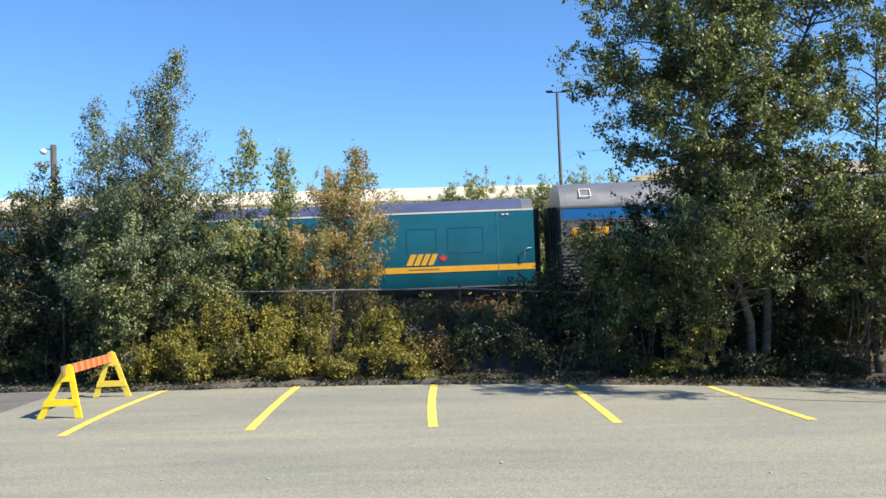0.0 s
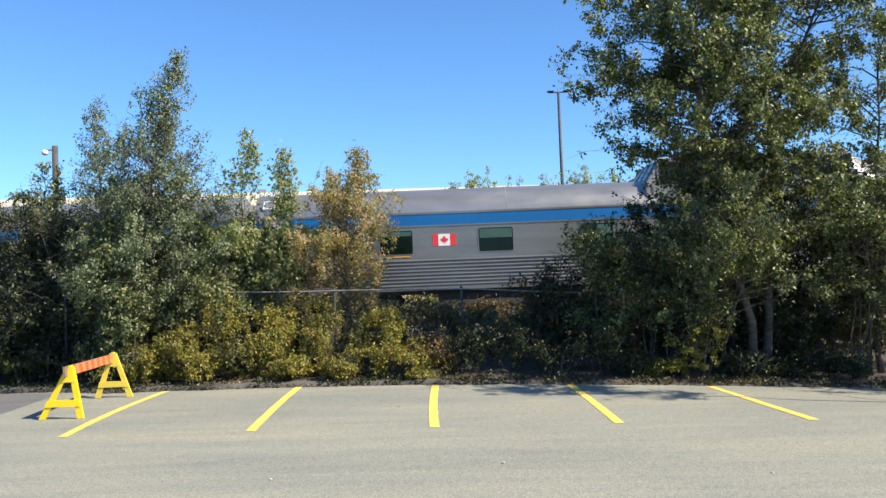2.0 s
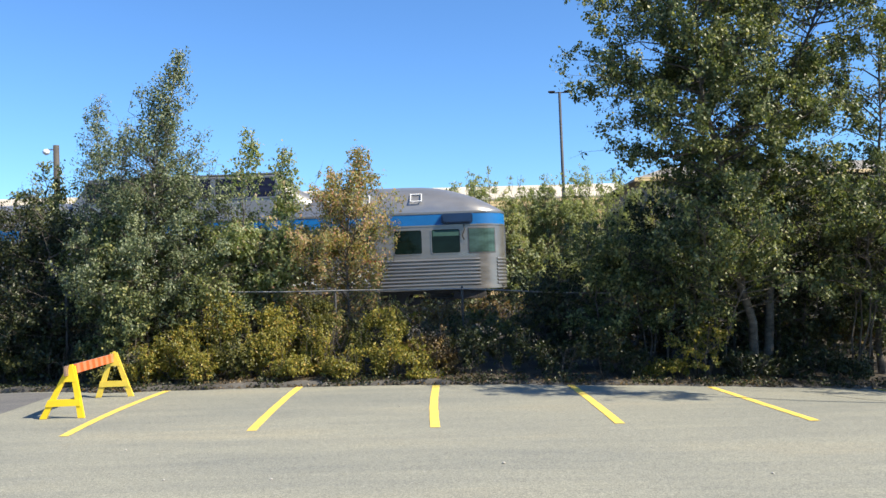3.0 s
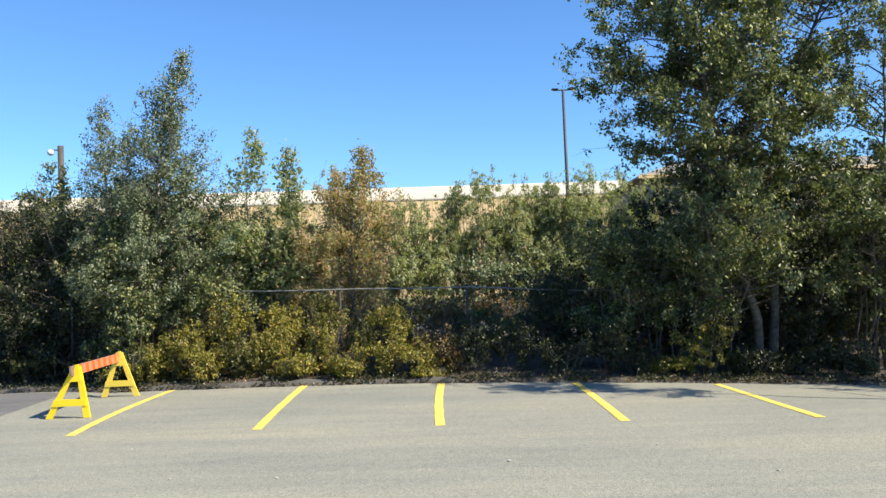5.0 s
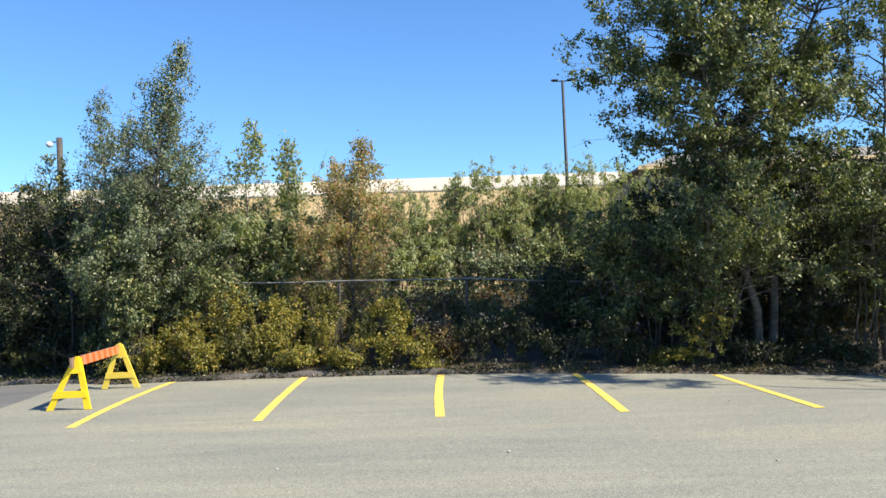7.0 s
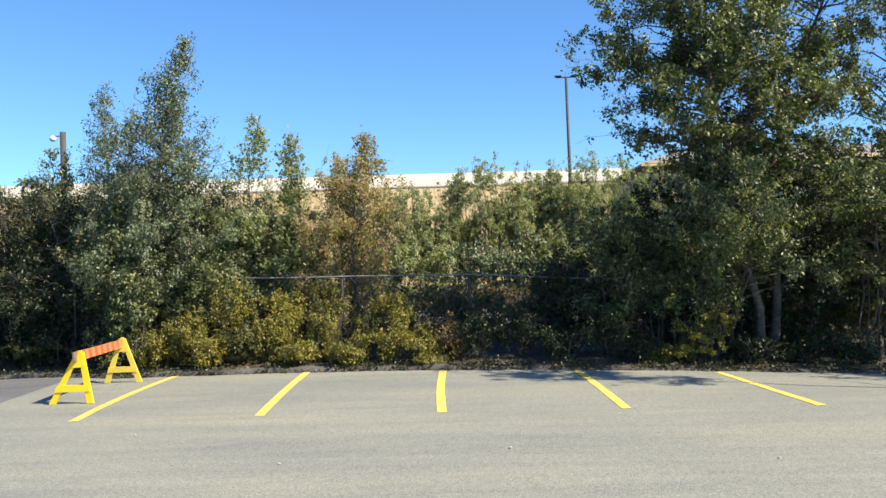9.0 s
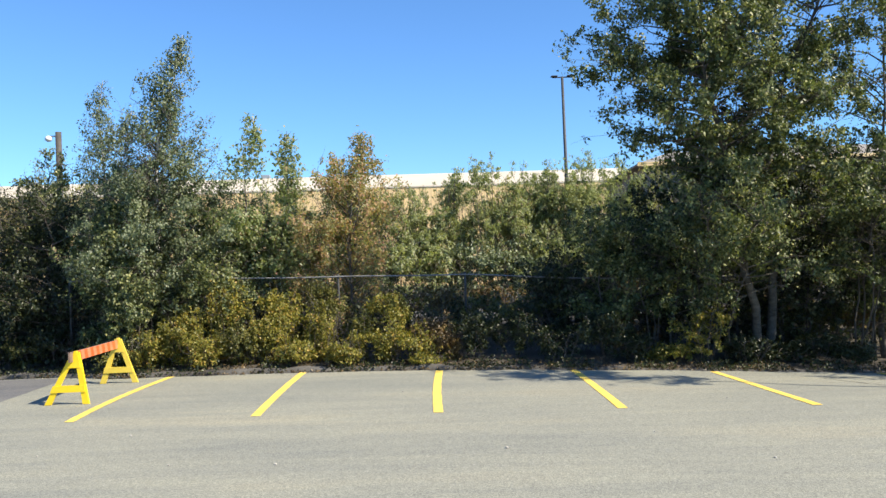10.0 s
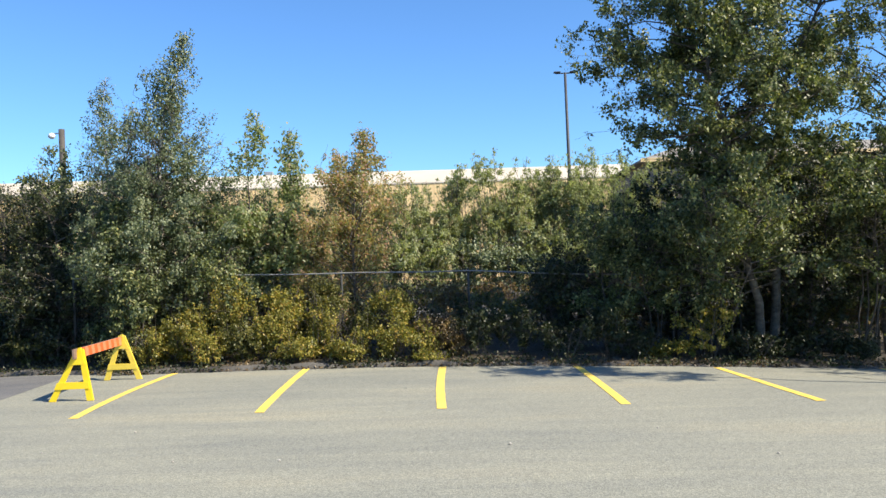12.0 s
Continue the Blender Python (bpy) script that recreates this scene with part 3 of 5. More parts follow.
    keep = (P[:, 2] > 0.06) & (rng.uniform(size=len(P)) < np.interp(P[:, 2] / height, [0.5, 0.66, 0.85, 1.0], [1.0, 1 - airy, 1 - airy, 0.55 * (1 - 0.6 * airy)])) & (wave + rng.normal(size=len(P)) * 0.35 > edge)
    P, face = P[keep], face[keep]
    # leaves gather into rounded puffs at the ends of boughs
    if puff:
        n = len(P)
        C = P[rng.choice(n, max(5, int(n / per)), replace=False)]
        near = np.concatenate([np.argmin((C * C).sum(1) - 2 * (P[a:a + 6000] @ C.T), 1) for a in range(0, n, 6000)])
        C = C + np.array((0, 0, 0.03))
        d = P - C[near]
        P = C[near] + d * (1 - puff * np.interp(P[:, 2] / height, [0.45, 0.7], [1.0, 0.25])[:, None])
        face = 0.35 * face + 0.95 * d / (np.linalg.norm(d, axis=1)[:, None] + 1e-6) + np.array((0, 0, 0.2))
    t_ob = new("trunk", wood.mesh("trunk", bark))
    t_ob.parent = root
    b_ob = new("branch_structure", boughs.mesh("branch_structure", M["bark"]))
    b_ob.parent = root
    tagged(b_ob, kind="stuff")
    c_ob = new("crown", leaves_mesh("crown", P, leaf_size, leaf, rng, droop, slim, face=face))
    c_ob.parent = root
    return root


BALL = [(0.0, 0.5), (0.2, 0.9), (0.5, 1.0), (0.8, 0.8), (1.0, 0.25)]


def scaled(p, k):
    return [(a, r * k) for a, r in p]


def trees_in_front():
    birch = [(0, .7), (.08, 1.4), (.2, 1.9), (.34, 1.8), (.44, 1.65), (.52, 1.45), (.6, 1.15), (.68, .9), (.77, .6), (.87, .34), (.94, .13), (1, .03)]
    grow("birch_tree", "tall cone-shaped birch with white trunk and green leaves", "tree", -6.36, 19.2, 7.5, birch, M["leaf_silver"], M["bark_birch"], 84000, 0.062, 280, (0.4, 0), trunk=0.09, start=0.06, rise=(0.3, 0.75), seed=3, shoots=12, clump=0.24, airy=0.45)
    grow("birch_tree", "slender silvery green birch", "tree", -8.98, 21.0, 6.95, [(0, .5), (.2, 1.2), (.5, 1.05), (.62, .8), (.72, .55), (.82, .34), (.92, .16), (1, .03)], M["leaf_silver"], M["bark_birch"], 26000, 0.06, 170, (0.42, 0), trunk=0.06, rise=(0.4, 1.0), seed=4, shoots=12, clump=0.2, airy=0.45)
    grow("birch_tree", "leafy green birch sapling", "tree", -7.8, 20.3, 6.05, [(0, .4), (.2, 1.0), (.45, 1.0), (.6, .6), (.75, .3), (.88, .16), (1, .03)], M["leaf_silver"], M["bark_birch"], 17000, 0.06, 120, (0.2, 0), trunk=0.05, rise=(0.4, 1.0), seed=5, shoots=12, clump=0.22, airy=0.4)
    grow("birch_tree", "small dark green sapling beside the birches", "tree", -10.7, 22.0, 5.35, [(0, .3), (.4, .9), (.7, .8), (.9, .4), (1, .08)], M["leaf_birch"], M["bark"], 10000, 0.08, 60, (0.1, 0), trunk=0.035, rise=(0.4, 1.1), seed=6, shoots=10)
    # the darkest of these bushes have shade painted into their leaves
    for i, (x, y, h, k, lf, n) in enumerate([(-9.8, 20.8, 4.3, 1.5, "leaf_shaded", 13000), (-11.0, 21.0, 4.3, 1.4, "leaf_shaded", 10000), (-12.4, 21.6, 4.2, 1.4, "leaf_olive", 8000),
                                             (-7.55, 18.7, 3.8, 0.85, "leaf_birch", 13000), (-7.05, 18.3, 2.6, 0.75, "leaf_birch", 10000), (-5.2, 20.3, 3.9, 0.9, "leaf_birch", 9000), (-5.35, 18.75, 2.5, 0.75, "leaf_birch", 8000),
                                             (-14.0, 21.4, 4.0, 1.5, "leaf_shaded", 7000), (-9.3, 19.5, 2.4, 1.0, "leaf_shaded", 8000), (-4.3, 20.5, 3.3, 0.9, "leaf_birch", 7000)]):
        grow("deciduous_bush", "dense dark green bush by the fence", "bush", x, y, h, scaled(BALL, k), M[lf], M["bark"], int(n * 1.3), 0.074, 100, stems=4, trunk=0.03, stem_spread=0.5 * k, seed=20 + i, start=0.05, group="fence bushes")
    maple = [(0, .2), (.2, .8), (.42, 1.05), (.54, .7), (.66, .34), (.85, .2), (1, .06)]
    grow("maple_sapling", "bright green maple sapling with reddish tip", "tree", -4.75, 19.8, 5.62, maple, M["leaf_maple"], M["bark"], 14000, 0.085, 76, (0.25, 0), trunk=0.035, rise=(0.4, 1.0), seed=8, shoots=8, puff=0.12, airy=0.5)
    grow("maple_sapling", "green maple sapling with yellowing top", "tree", -4.0, 20.0, 5.35, [(0, .2), (.3, .85), (.48, .85), (.62, .45), (.74, .26), (.9, .2), (1, .06)], M["leaf_maple"], M["bark"], 11500, 0.085, 64, (0.2, 0), trunk=0.03, rise=(0.4, 1.0), seed=9, shoots=8, puff=0.12, airy=0.5)
    orange = [(0, .3), (.2, 1.0), (.36, 1.5), (.5, 1.4), (.6, 1.05), (.7, .65), (.8, .36), (.9, .18), (1, .04)]
    grow("turning_maple", "young tree with orange-brown autumn leaves", "tree", -2.45, 19.8, 5.2, orange, M["leaf_orange"], M["bark"], 19000, 0.066, 110, (0.45, 0), trunk=0.04, rise=(0.45, 1.1), seed=10, shoots=26, clump=0.25, puff=0.12)
    grow("turning_maple", "small tree with fading orange-green leaves", "tree", -3.2, 20.0, 3.5, scaled(BALL, 0.75), M["leaf_orange"], M["bark"], 8000, 0.07, 44, stems=3, trunk=0.03, seed=11)
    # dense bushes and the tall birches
    # here too the darkest bushes carry shade in their leaf colour
    for i, (x, y, h, k, lf, n, lo) in enumerate([(2.4, 19.5, 2.5, 0.8, "leaf_shaded", 8000, .04), (3.4, 18.9, 3.5, 1.0, "leaf_birch", 12000, .04), (4.4, 18.3, 3.2, 0.95, "leaf_birch", 10000, .35),
                                             (5.6, 17.9, 4.2, 1.25, "leaf_birch", 15000, .4), (7.6, 19.0, 4.3, 1.4, "leaf_shaded", 12000, .05), (8.5, 18.0, 4.5, 1.3, "leaf_birch", 14000, .42),
                                             # x 11.3 and 12.9: unseen bushes, added to shade the thicket's foot
                                             (10.0, 18.5, 4.0, 1.3, "leaf_birch", 11000, .2), (11.3, 15.7, 5.0, 1.5, "leaf_olive", 9000, .1), (12.9, 14.9, 5.4, 1.5, "leaf_shaded", 8000, .05),
                                             (6.1, 19.8, 5.3, 1.2, "leaf_birch", 12000, .04), (7.2, 19.9, 5.8, 1.3, "leaf_shaded", 12000, .04), (8.5, 19.9, 5.6, 1.3, "leaf_birch", 10000, .04), (9.8, 20.2, 5.4, 1.2, "leaf_shaded", 8000, .04), (4.9, 19.6, 4.1, 1.1, "leaf_shaded", 9000, .04)]):
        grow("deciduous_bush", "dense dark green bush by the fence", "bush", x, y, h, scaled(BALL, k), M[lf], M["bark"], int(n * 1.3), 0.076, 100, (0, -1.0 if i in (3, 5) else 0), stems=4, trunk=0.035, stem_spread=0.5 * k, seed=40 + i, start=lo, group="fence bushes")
    left_crown = [(0, .2), (.3, .6), (.42, 1.7), (.5, 2.3), (.62, 2.5), (.78, 2.0), (.93, 1.2), (1, .3)]
    grow("birch_tree", "tall spreading birch with dark green leaves", "tree", 6.45, 18.1, 9.0, left_crown, M["leaf_birch"], M["bark_grey"], 60000, 0.08, 150, (-1.45, -1.2), trunk=0.10, start=0.38, rise=(-0.05, 0.7), seed=12, gaps=0.14, bow=0.6, clump=0.38)
    right_crown = [(0, .2), (.28, 1.0), (.42, 2.0), (.6, 2.25), (.75, 2.0), (.9, 1.5), (1, .3)]
    grow("birch_tree", "tall spreading birch with pale branching trunk", "tree", 6.78, 18.3, 9.6, right_crown, M["leaf_birch"], M["bark_grey"], 48000, 0.08, 140, (2.1, -0.7), trunk=0.11, start=0.34, rise=(0.0, 0.9), seed=13, gaps=0.18, bow=0.9, clump=0.46)
    grow("birch_tree", "tall birch at the edge of the thicket", "tree", 9.7, 19.2, 8.3, scaled(right_crown, 0.85), M["leaf_birch"], M["bark_grey"], 26000, 0.075, 80, (0.3, -0.3), trunk=0.08, start=0.2, seed=14, gaps=0.1)
    # unseen birch, added for the leaf shadow it casts by the kerb
    grow("birch_tree", "tall thin birch beside the car park that shades the kerb", "tree", 8.8, 13.2, 8.6, [(0, .1), (.5, .3), (.62, 1.0), (.8, 1.25), (.95, .8), (1, .3)], M["leaf_birch"], M["bark_grey"], 9000, 0.085, 60, (0, 0), trunk=0.06, start=0.58, seed=15, gaps=0.1)


def shrubs():
    rng = random.Random(5)
    labels = {"leaf_yellow": "yellow-green leafy shrub at the kerb", "leaf_olive": "olive green shrub at the kerb", "leaf_brown": "dry brownish weedy shrub at the kerb", "leaf_shaded": "low green shrub, its leaves coloured dark for thicket shade"}
    mounds = ((-7.34, 17.95, 0.45, "leaf_olive"), (-6.5, 17.75, 0.75, "leaf_yellow"), (-5.8, 18.0, 1.2, "leaf_yellow"), (-4.98, 18.4, 1.65, "leaf_yellow"), (-5.3, 17.55, 0.6, "leaf_yellow"), (-4.45, 17.8, 0.8, "leaf_olive"), (-3.94, 17.9, 1.0, "leaf_yellow"),
              (-3.72, 18.3, 1.5, "leaf_yellow"), (-3.02, 18.7, 1.65, "leaf_olive"), (-2.75, 18.0, 1.08, "leaf_yellow"), (-2.22, 17.4, 0.58, "leaf_yellow"), (-2.04, 18.1, 1.05, "leaf_olive"), (-1.43, 18.3, 1.52, "leaf_yellow"),
              (-1.3, 17.6, 0.65, "leaf_yellow"), (-0.47, 18.3, 1.0, "leaf_brown"), (-0.8, 17.5, 0.5, "leaf_yellow"), (-0.56, 17.3, 0.22, "leaf_yellow"), (0.1, 18.5, 1.2, "leaf_shaded"), (-3.3, 17.5, 0.5, "leaf_yellow"), (-0.1, 17.8, 0.6, "leaf_brown"))
    for i, (x, y, h, lf) in enumerate(mounds):
        grow("shrub", labels[lf], "shrub", x, y, h, scaled(BALL, 0.16 + 0.1 * h), M[lf], M["bark"], int(1500 + 4200 * h), 0.056, 90, stems=9, trunk=0.012, stem_spread=0.3, seed=100 + i, start=0.1, rise=(0.5, 1.8), low=0.5, spray=0.075, group="kerb shrubs", twigs=False, shoots=5, puff=0.3, per=70)
    i = 0
    for x0, x1 in ((0.35, 13.0), (-14.5, -7.5)):
        x = x0
        while x < min(x1, 8.6):
            # past x 0 most shrubs take leaves with the thicket's shade painted in
            lf = "leaf_yellow" if 4.3 < x < 5.2 else "leaf_shaded" if x > 0 else rng.choice(("leaf_shaded", "leaf_shaded", "leaf_olive"))
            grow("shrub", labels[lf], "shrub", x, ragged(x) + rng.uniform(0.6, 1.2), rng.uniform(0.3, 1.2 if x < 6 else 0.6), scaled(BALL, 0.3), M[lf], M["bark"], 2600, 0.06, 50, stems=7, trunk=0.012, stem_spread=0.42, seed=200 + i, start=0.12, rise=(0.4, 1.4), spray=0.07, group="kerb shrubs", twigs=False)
            i += 1
            x += rng.uniform(0.5, 1.0)


def weeds():
    """Low weeds and fallen leaves along the kerb."""
    rng = np.random.default_rng(77)
    for lf, lab, n, seed in (("leaf_shaded", "low green weeds along the kerb", 6000, 1), ("leaf_litter", "dry fallen leaves along the kerb", 5000, 2)):
        rng = np.random.default_rng(70 + seed)
        x = rng.uniform(-14, 13, n)
        keep = np.array([noise.noise((v * 0.8, seed * 5.0, 0)) for v in x]) > -0.15
        x = x[keep]
        y = np.array([ragged(v) for v in x]) + np.abs(rng.normal(size=len(x))) * 0.32 - 0.03
        z = np.array([ground_z(a, b) for a, b in zip(x, y)]) + 0.02 + np.abs(rng.normal(size=len(x))) * (0.06 if seed == 1 else 0.015)
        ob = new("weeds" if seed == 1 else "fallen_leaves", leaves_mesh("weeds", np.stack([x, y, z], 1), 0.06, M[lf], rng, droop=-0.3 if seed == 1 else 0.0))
        tagged(ob, lab, "weeds" if seed == 1 else "leaf litter", kind="stuff")


def brush():
    """Rough growth on the bank between the fence and the track."""
    rng = random.Random(12)
    i = 0
    for y0, h0, h1 in ((19.9, 0.9, 1.5), (21.6, 0.8, 1.25), (23.2, 0.95, 1.35)):
        x = -13.0
        while x < 12.5:
            # part of the brush takes the shade-darkened leaves as well
            lf = rng.choice(("leaf_olive", "leaf_shaded", "leaf_brown", "leaf_shaded")) if x < -0.6 else rng.choice(("leaf_shaded", "leaf_olive", "leaf_brown"))
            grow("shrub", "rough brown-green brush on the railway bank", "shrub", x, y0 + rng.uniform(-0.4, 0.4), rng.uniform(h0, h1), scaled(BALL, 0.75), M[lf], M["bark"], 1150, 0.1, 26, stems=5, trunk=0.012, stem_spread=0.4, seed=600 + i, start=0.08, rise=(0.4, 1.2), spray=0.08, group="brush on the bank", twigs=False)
            i += 1
            x += rng.uniform(0.9, 1.35)


def trees_behind():
    rng = random.Random(8)
    tops = [(-19.6, 5.2), (-18.2, 5.4), (-17.3, 5.5), (-16.6, 5.6), (-15.9, 5.7), (-15.1, 6.2), (-14.2, 6.3), (-13.2, 5.9), (-11.4, 5.3), (-10, 5.0), (-8.6, 4.9), (-7.2, 5.2), (-5.9, 4.9), (-5.0, 5.15), (-3.9, 4.95), (-3.0, 4.7), (-2.2, 4.85), (-1.2, 4.85), (-0.6, 4.3),
            (0.15, 5.4), (0.55, 5.5), (1.33, 5.9), (1.9, 5.0), (2.54, 5.55), (3.1, 5.1), (3.65, 5.7), (4.1, 5.5), (4.6, 5.3), (5.12, 5.8), (5.7, 5.5), (6.3, 5.7), (7.1, 5.2), (7.8, 5.4), (9, 5.4), (10.4, 5.5), (11.8, 5.3), (13.4, 5.6), (15, 5.4)]
    for i, (x, h) in enumerate(tops):
        pale = x < -11 or rng.random() < 0.25
        grow("aspen_tree", "pale yellow-green young aspen beyond the track" if pale else "grey-green young aspen beyond the track", "tree", x, 32 + rng.uniform(-0.5, 0.5), h,
             [(0, .5), (.2, .65), (.5, .5), (.75, .36), (.9, .2), (1, .05)], M["leaf_aspen_pale" if pale else "leaf_aspen"], M["bark"], 9500 if -5 < x < 7.5 else 4000, 0.095, 110, stems=5, stem_spread=0.36, trunk=0.03, rise=(1.2, 2.8), spray=0.085, droop=-1.6, slim=0.42, seed=300 + i, clump=0.2, shoots=20, low=0.6, group="trees beyond the track", twigs=False, puff=0.15)
    x = -20
    k = 0
    while x < 18:
        grow("deciduous_bush", "dark green bush beyond the track", "bush", x, 30.9 + rng.uniform(-0.3, 0.3), rng.uniform(2.4, 3.4), scaled(BALL, 1.1), M[rng.choice(("leaf_aspen", "leaf_aspen", "leaf_silver"))], M["bark"], 4000, 0.11, 45, stems=4, trunk=0.025, stem_spread=0.5, seed=400 + k, group="bushes beyond the track", twigs=False)
        k += 1
        x += rng.uniform(1.2, 1.7)


trees_in_front()
shrubs()
brush()
weeds()
trees_behind()


# ---- poles and buildings ----
def light_pole():
    p = thing("street_lamp", "dark steel light pole with twin flat heads", "street lamp", pose(5.34, 38.0, ground_z(5.34, 38)))
    h = 10.55 - ground_z(5.34, 38)
    bm = bmesh.new()
    tube(bm, [(0, 0, 0), (0, 0, h * 0.5), (0, 0, h)], [0.09, 0.078, 0.06], 10)
    part("pole", bm, M["pole_steel"], p, smooth=True)
    part("base", new_box(-0.22, 0.22, -0.22, 0.22, 0, 0.5, bevel=0.03), M["kerb"], p)
    part("crossarm", new_box(-0.45, 0.45, -0.03, 0.03, h - 0.05, h, bevel=0.01), M["pole_steel"], p)
    for s in (-1, 1):
        part("lamp_head", new_box(s * 0.36 - 0.15, s * 0.36 + 0.15, -0.12, 0.12, h, h + 0.05, bevel=0.015), M["pole_steel"], p)


def camera_pole():
    p = thing("utility_pole", "stout brown pole with a white dome fixture", "pole", pose(-18.52, 40.0, ground_z(-18.52, 40)))
    h = 9.36 - ground_z(-18.52, 40)
    bm = bmesh.new()
    tube(bm, [(0, 0, 0), (0, 0, h * 0.5), (0, 0, h)], [0.17, 0.155, 0.14], 12)
    part("shaft", bm, M["pole_brown"], p, smooth=True)
    part("arm", new_box(-0.45, -0.1, -0.03, 0.03, h - 0.22, h - 0.16, bevel=0.008), M["galv"], p)
    bm = bmesh.new()
    bmesh.ops.create_uvsphere(bm, u_segments=16, v_segments=10, radius=0.17)
    for v in bm.verts:
        v.co.z *= 0.85
        v.co += Vector((-0.48, 0, h - 0.3))
    part("dome", bm, M["white"], p, "white dome housing", smooth=True)


def long_building():
    b = thing("warehouse", "long low tan warehouse with a pale roof edge", "building", pose(0, 75.3, 0, 0, 0, 6.0))
    L0, L1, D = -95, 17, 40
    zt = 11.0
    part("wall", new_box(L0, L1, 0, D, -0.5, zt - 1.6), M["wall_tan"], b)
    # ribs of the cladding
    rib = mesh_of(new_box(-0.06, 0.06, -0.02, 0.0, 0, zt - 1.62), "rib", M["wall_tan"])
    for i in range(150):
        shared("cladding_rib", rib, b, pose(-60 + i * 0.5, 0, 0))
    part("roof_edge", new_box(L0 - 0.2, L1 + 0.2, -0.07, 0.4, zt - 1.6, zt - 1.45, bevel=0.02), M["fascia"], b, "cream metal roof edge")
    bm = bmesh.new()
    a = [bm.verts.new((L0, y, z)) for y, z in ((-0.02, zt - 1.45), (3.6, zt), (D, zt + 0.3), (D, zt - 1.45))]
    c = [bm.verts.new((L1, y, z)) for y, z in ((-0.02, zt - 1.45), (3.6, zt), (D, zt + 0.3), (D, zt - 1.45))]
    for i in range(4):
        bm.faces.new((a[i], c[i], c[(i + 1) % 4], a[(i + 1) % 4]))
    bm.faces.new(a[::-1]), bm.faces.new(c)
    part("roof", bm, M["fascia"], b, "pale sloping metal roof")
    # low roof vents
    for x in (-38, -29, -17):
        part("roof_vent", new_box(x, x + 0.8, 5, 6, zt - 0.1, zt + 0.5, bevel=0.05), M["galv"], b)


def hip_house():
    b = thing("station_building", "low building with brown-grey hipped shingle roof", "building", pose(11.3, 50.0, ground_z(12, 50)))
    z = 7.75 - ground_z(12, 50)
    W_, D_ = 40, 14
    part("wall", new_box(0.6, W_ - 0.6, 0.6, D_ - 0.6, -0.3, z), M["wall_dark"], b)
    bm = bmesh.new()
    lo = [bm.verts.new(c) for c in ((0, 0, z), (W_, 0, z), (W_, D_, z), (0, D_, z))]
    lo2 = [bm.verts.new(c) for c in ((0, 0, z + 0.12), (W_, 0, z + 0.12), (W_, D_, z + 0.12), (0, D_, z + 0.12))]
    hi = [bm.verts.new(c) for c in ((2.4, 2.0, z + 0.95), (W_ - 2.4, 2.0, z + 0.95), (W_ - 2.4, D_ - 2, z + 0.95), (2.4, D_ - 2, z + 0.95))]
    for r, s in ((lo, lo2), (lo2, hi)):
        for i in range(4):
            bm.faces.new((r[i], r[(i + 1) % 4], s[(i + 1) % 4], s[i]))
    bm.faces.new(lo[::-1]), bm.faces.new(hi)
    part("roof", bm, M["shingle"], b, "brown-grey shingle roof")
    part("eave_trim", new_box(-0.05, W_ + 0.05, -0.08, -0.003, z - 0.06, z + 0.16), M["wall_tan"], b)


light_pole()
camera_pole()
long_building()
hip_house()


# ---- barricade ----
def barricade():
    b = thing("barricade", "yellow A-frame barricade with an orange striped board", "barricade")
    near, far = Vector((-6.47, 14.0, 0)), Vector((-6.58, 16.48, 0))
    for c, m_, ax in ((near, M["yellow"], 0.17), (far, M["yellow_old"], 0.0)):
        z0 = lot_z(c.x, c.y) + 0.004
        h = 0.86
        # two splayed legs, a cross bar and a gusset at the top
        for s in (-1, 1):
            lo, hi = s * 0.32, s * 0.02 + ax
            bm = plate(bmesh.new(), [(lo - 0.055, 0), (lo + 0.055, 0), (hi + 0.042, h), (hi - 0.042, h)], -0.02 - 0.001 * s, 0.02)
            part("leg", bm, m_, b, at=pose(c.x, c.y, z0))
        q = ax * 0.3
        bm = plate(bmesh.new(), [(-0.30 + q * 0.6, 0.20), (0.29 + q * 0.6, 0.20), (0.26 + q, 0.31), (-0.27 + q, 0.31)], -0.036, 0.03)
        part("cross_bar", bm, m_, b, at=pose(c.x, c.y, z0))
        q = ax * 0.72
        bm = plate(bmesh.new(), [(-0.135 + q, 0.60), (0.125 + q, 0.60), (0.12 + q, 0.635), (0.05 + ax, h - 0.08), (0.022 + ax, h + 0.02), (-0.022 + ax, h + 0.02), (-0.045 + ax, h - 0.08), (-0.125 + q, 0.635)], -0.028, 0.026)
        part("gusset", bm, m_, b, at=pose(c.x, c.y, z0))
    # the board across, with slanting stripes
    a_, b_ = Vector((-6.36, near.y, 0)), Vector((-6.60, far.y, 0))
    d = b_ - a_
    L = d.length + 0.3
    ang = math.degrees(math.atan2(d.y, d.x))
    z = lot_z(-6.3, 15.2) + 0.775
    board_m = pose((a_.x + b_.x) / 2, (a_.y + b_.y) / 2, z, 0, 0, ang)
    bd = part("board", new_box(-L / 2, L / 2, -0.018, 0.018, -0.082, 0.082, bevel=0.004), M["board"], b, "weathered wooden board", at=board_m)
    n = 16
    for i in range(n):
        u0 = -L / 2 + 0.22 + i * (L - 0.26) / n
        w = (L - 0.26) / n
        bm = bmesh.new()
        plate(bm, [(u0 + 0.03, -0.08), (u0 + w + 0.03, -0.08), (u0 + w - 0.03, 0.08), (u0 - 0.03, 0.08)], -0.0215, -0.0182)
        part("stripe", bm, M["orange" if i % 2 else "orange_pale"], bd)


barricade()


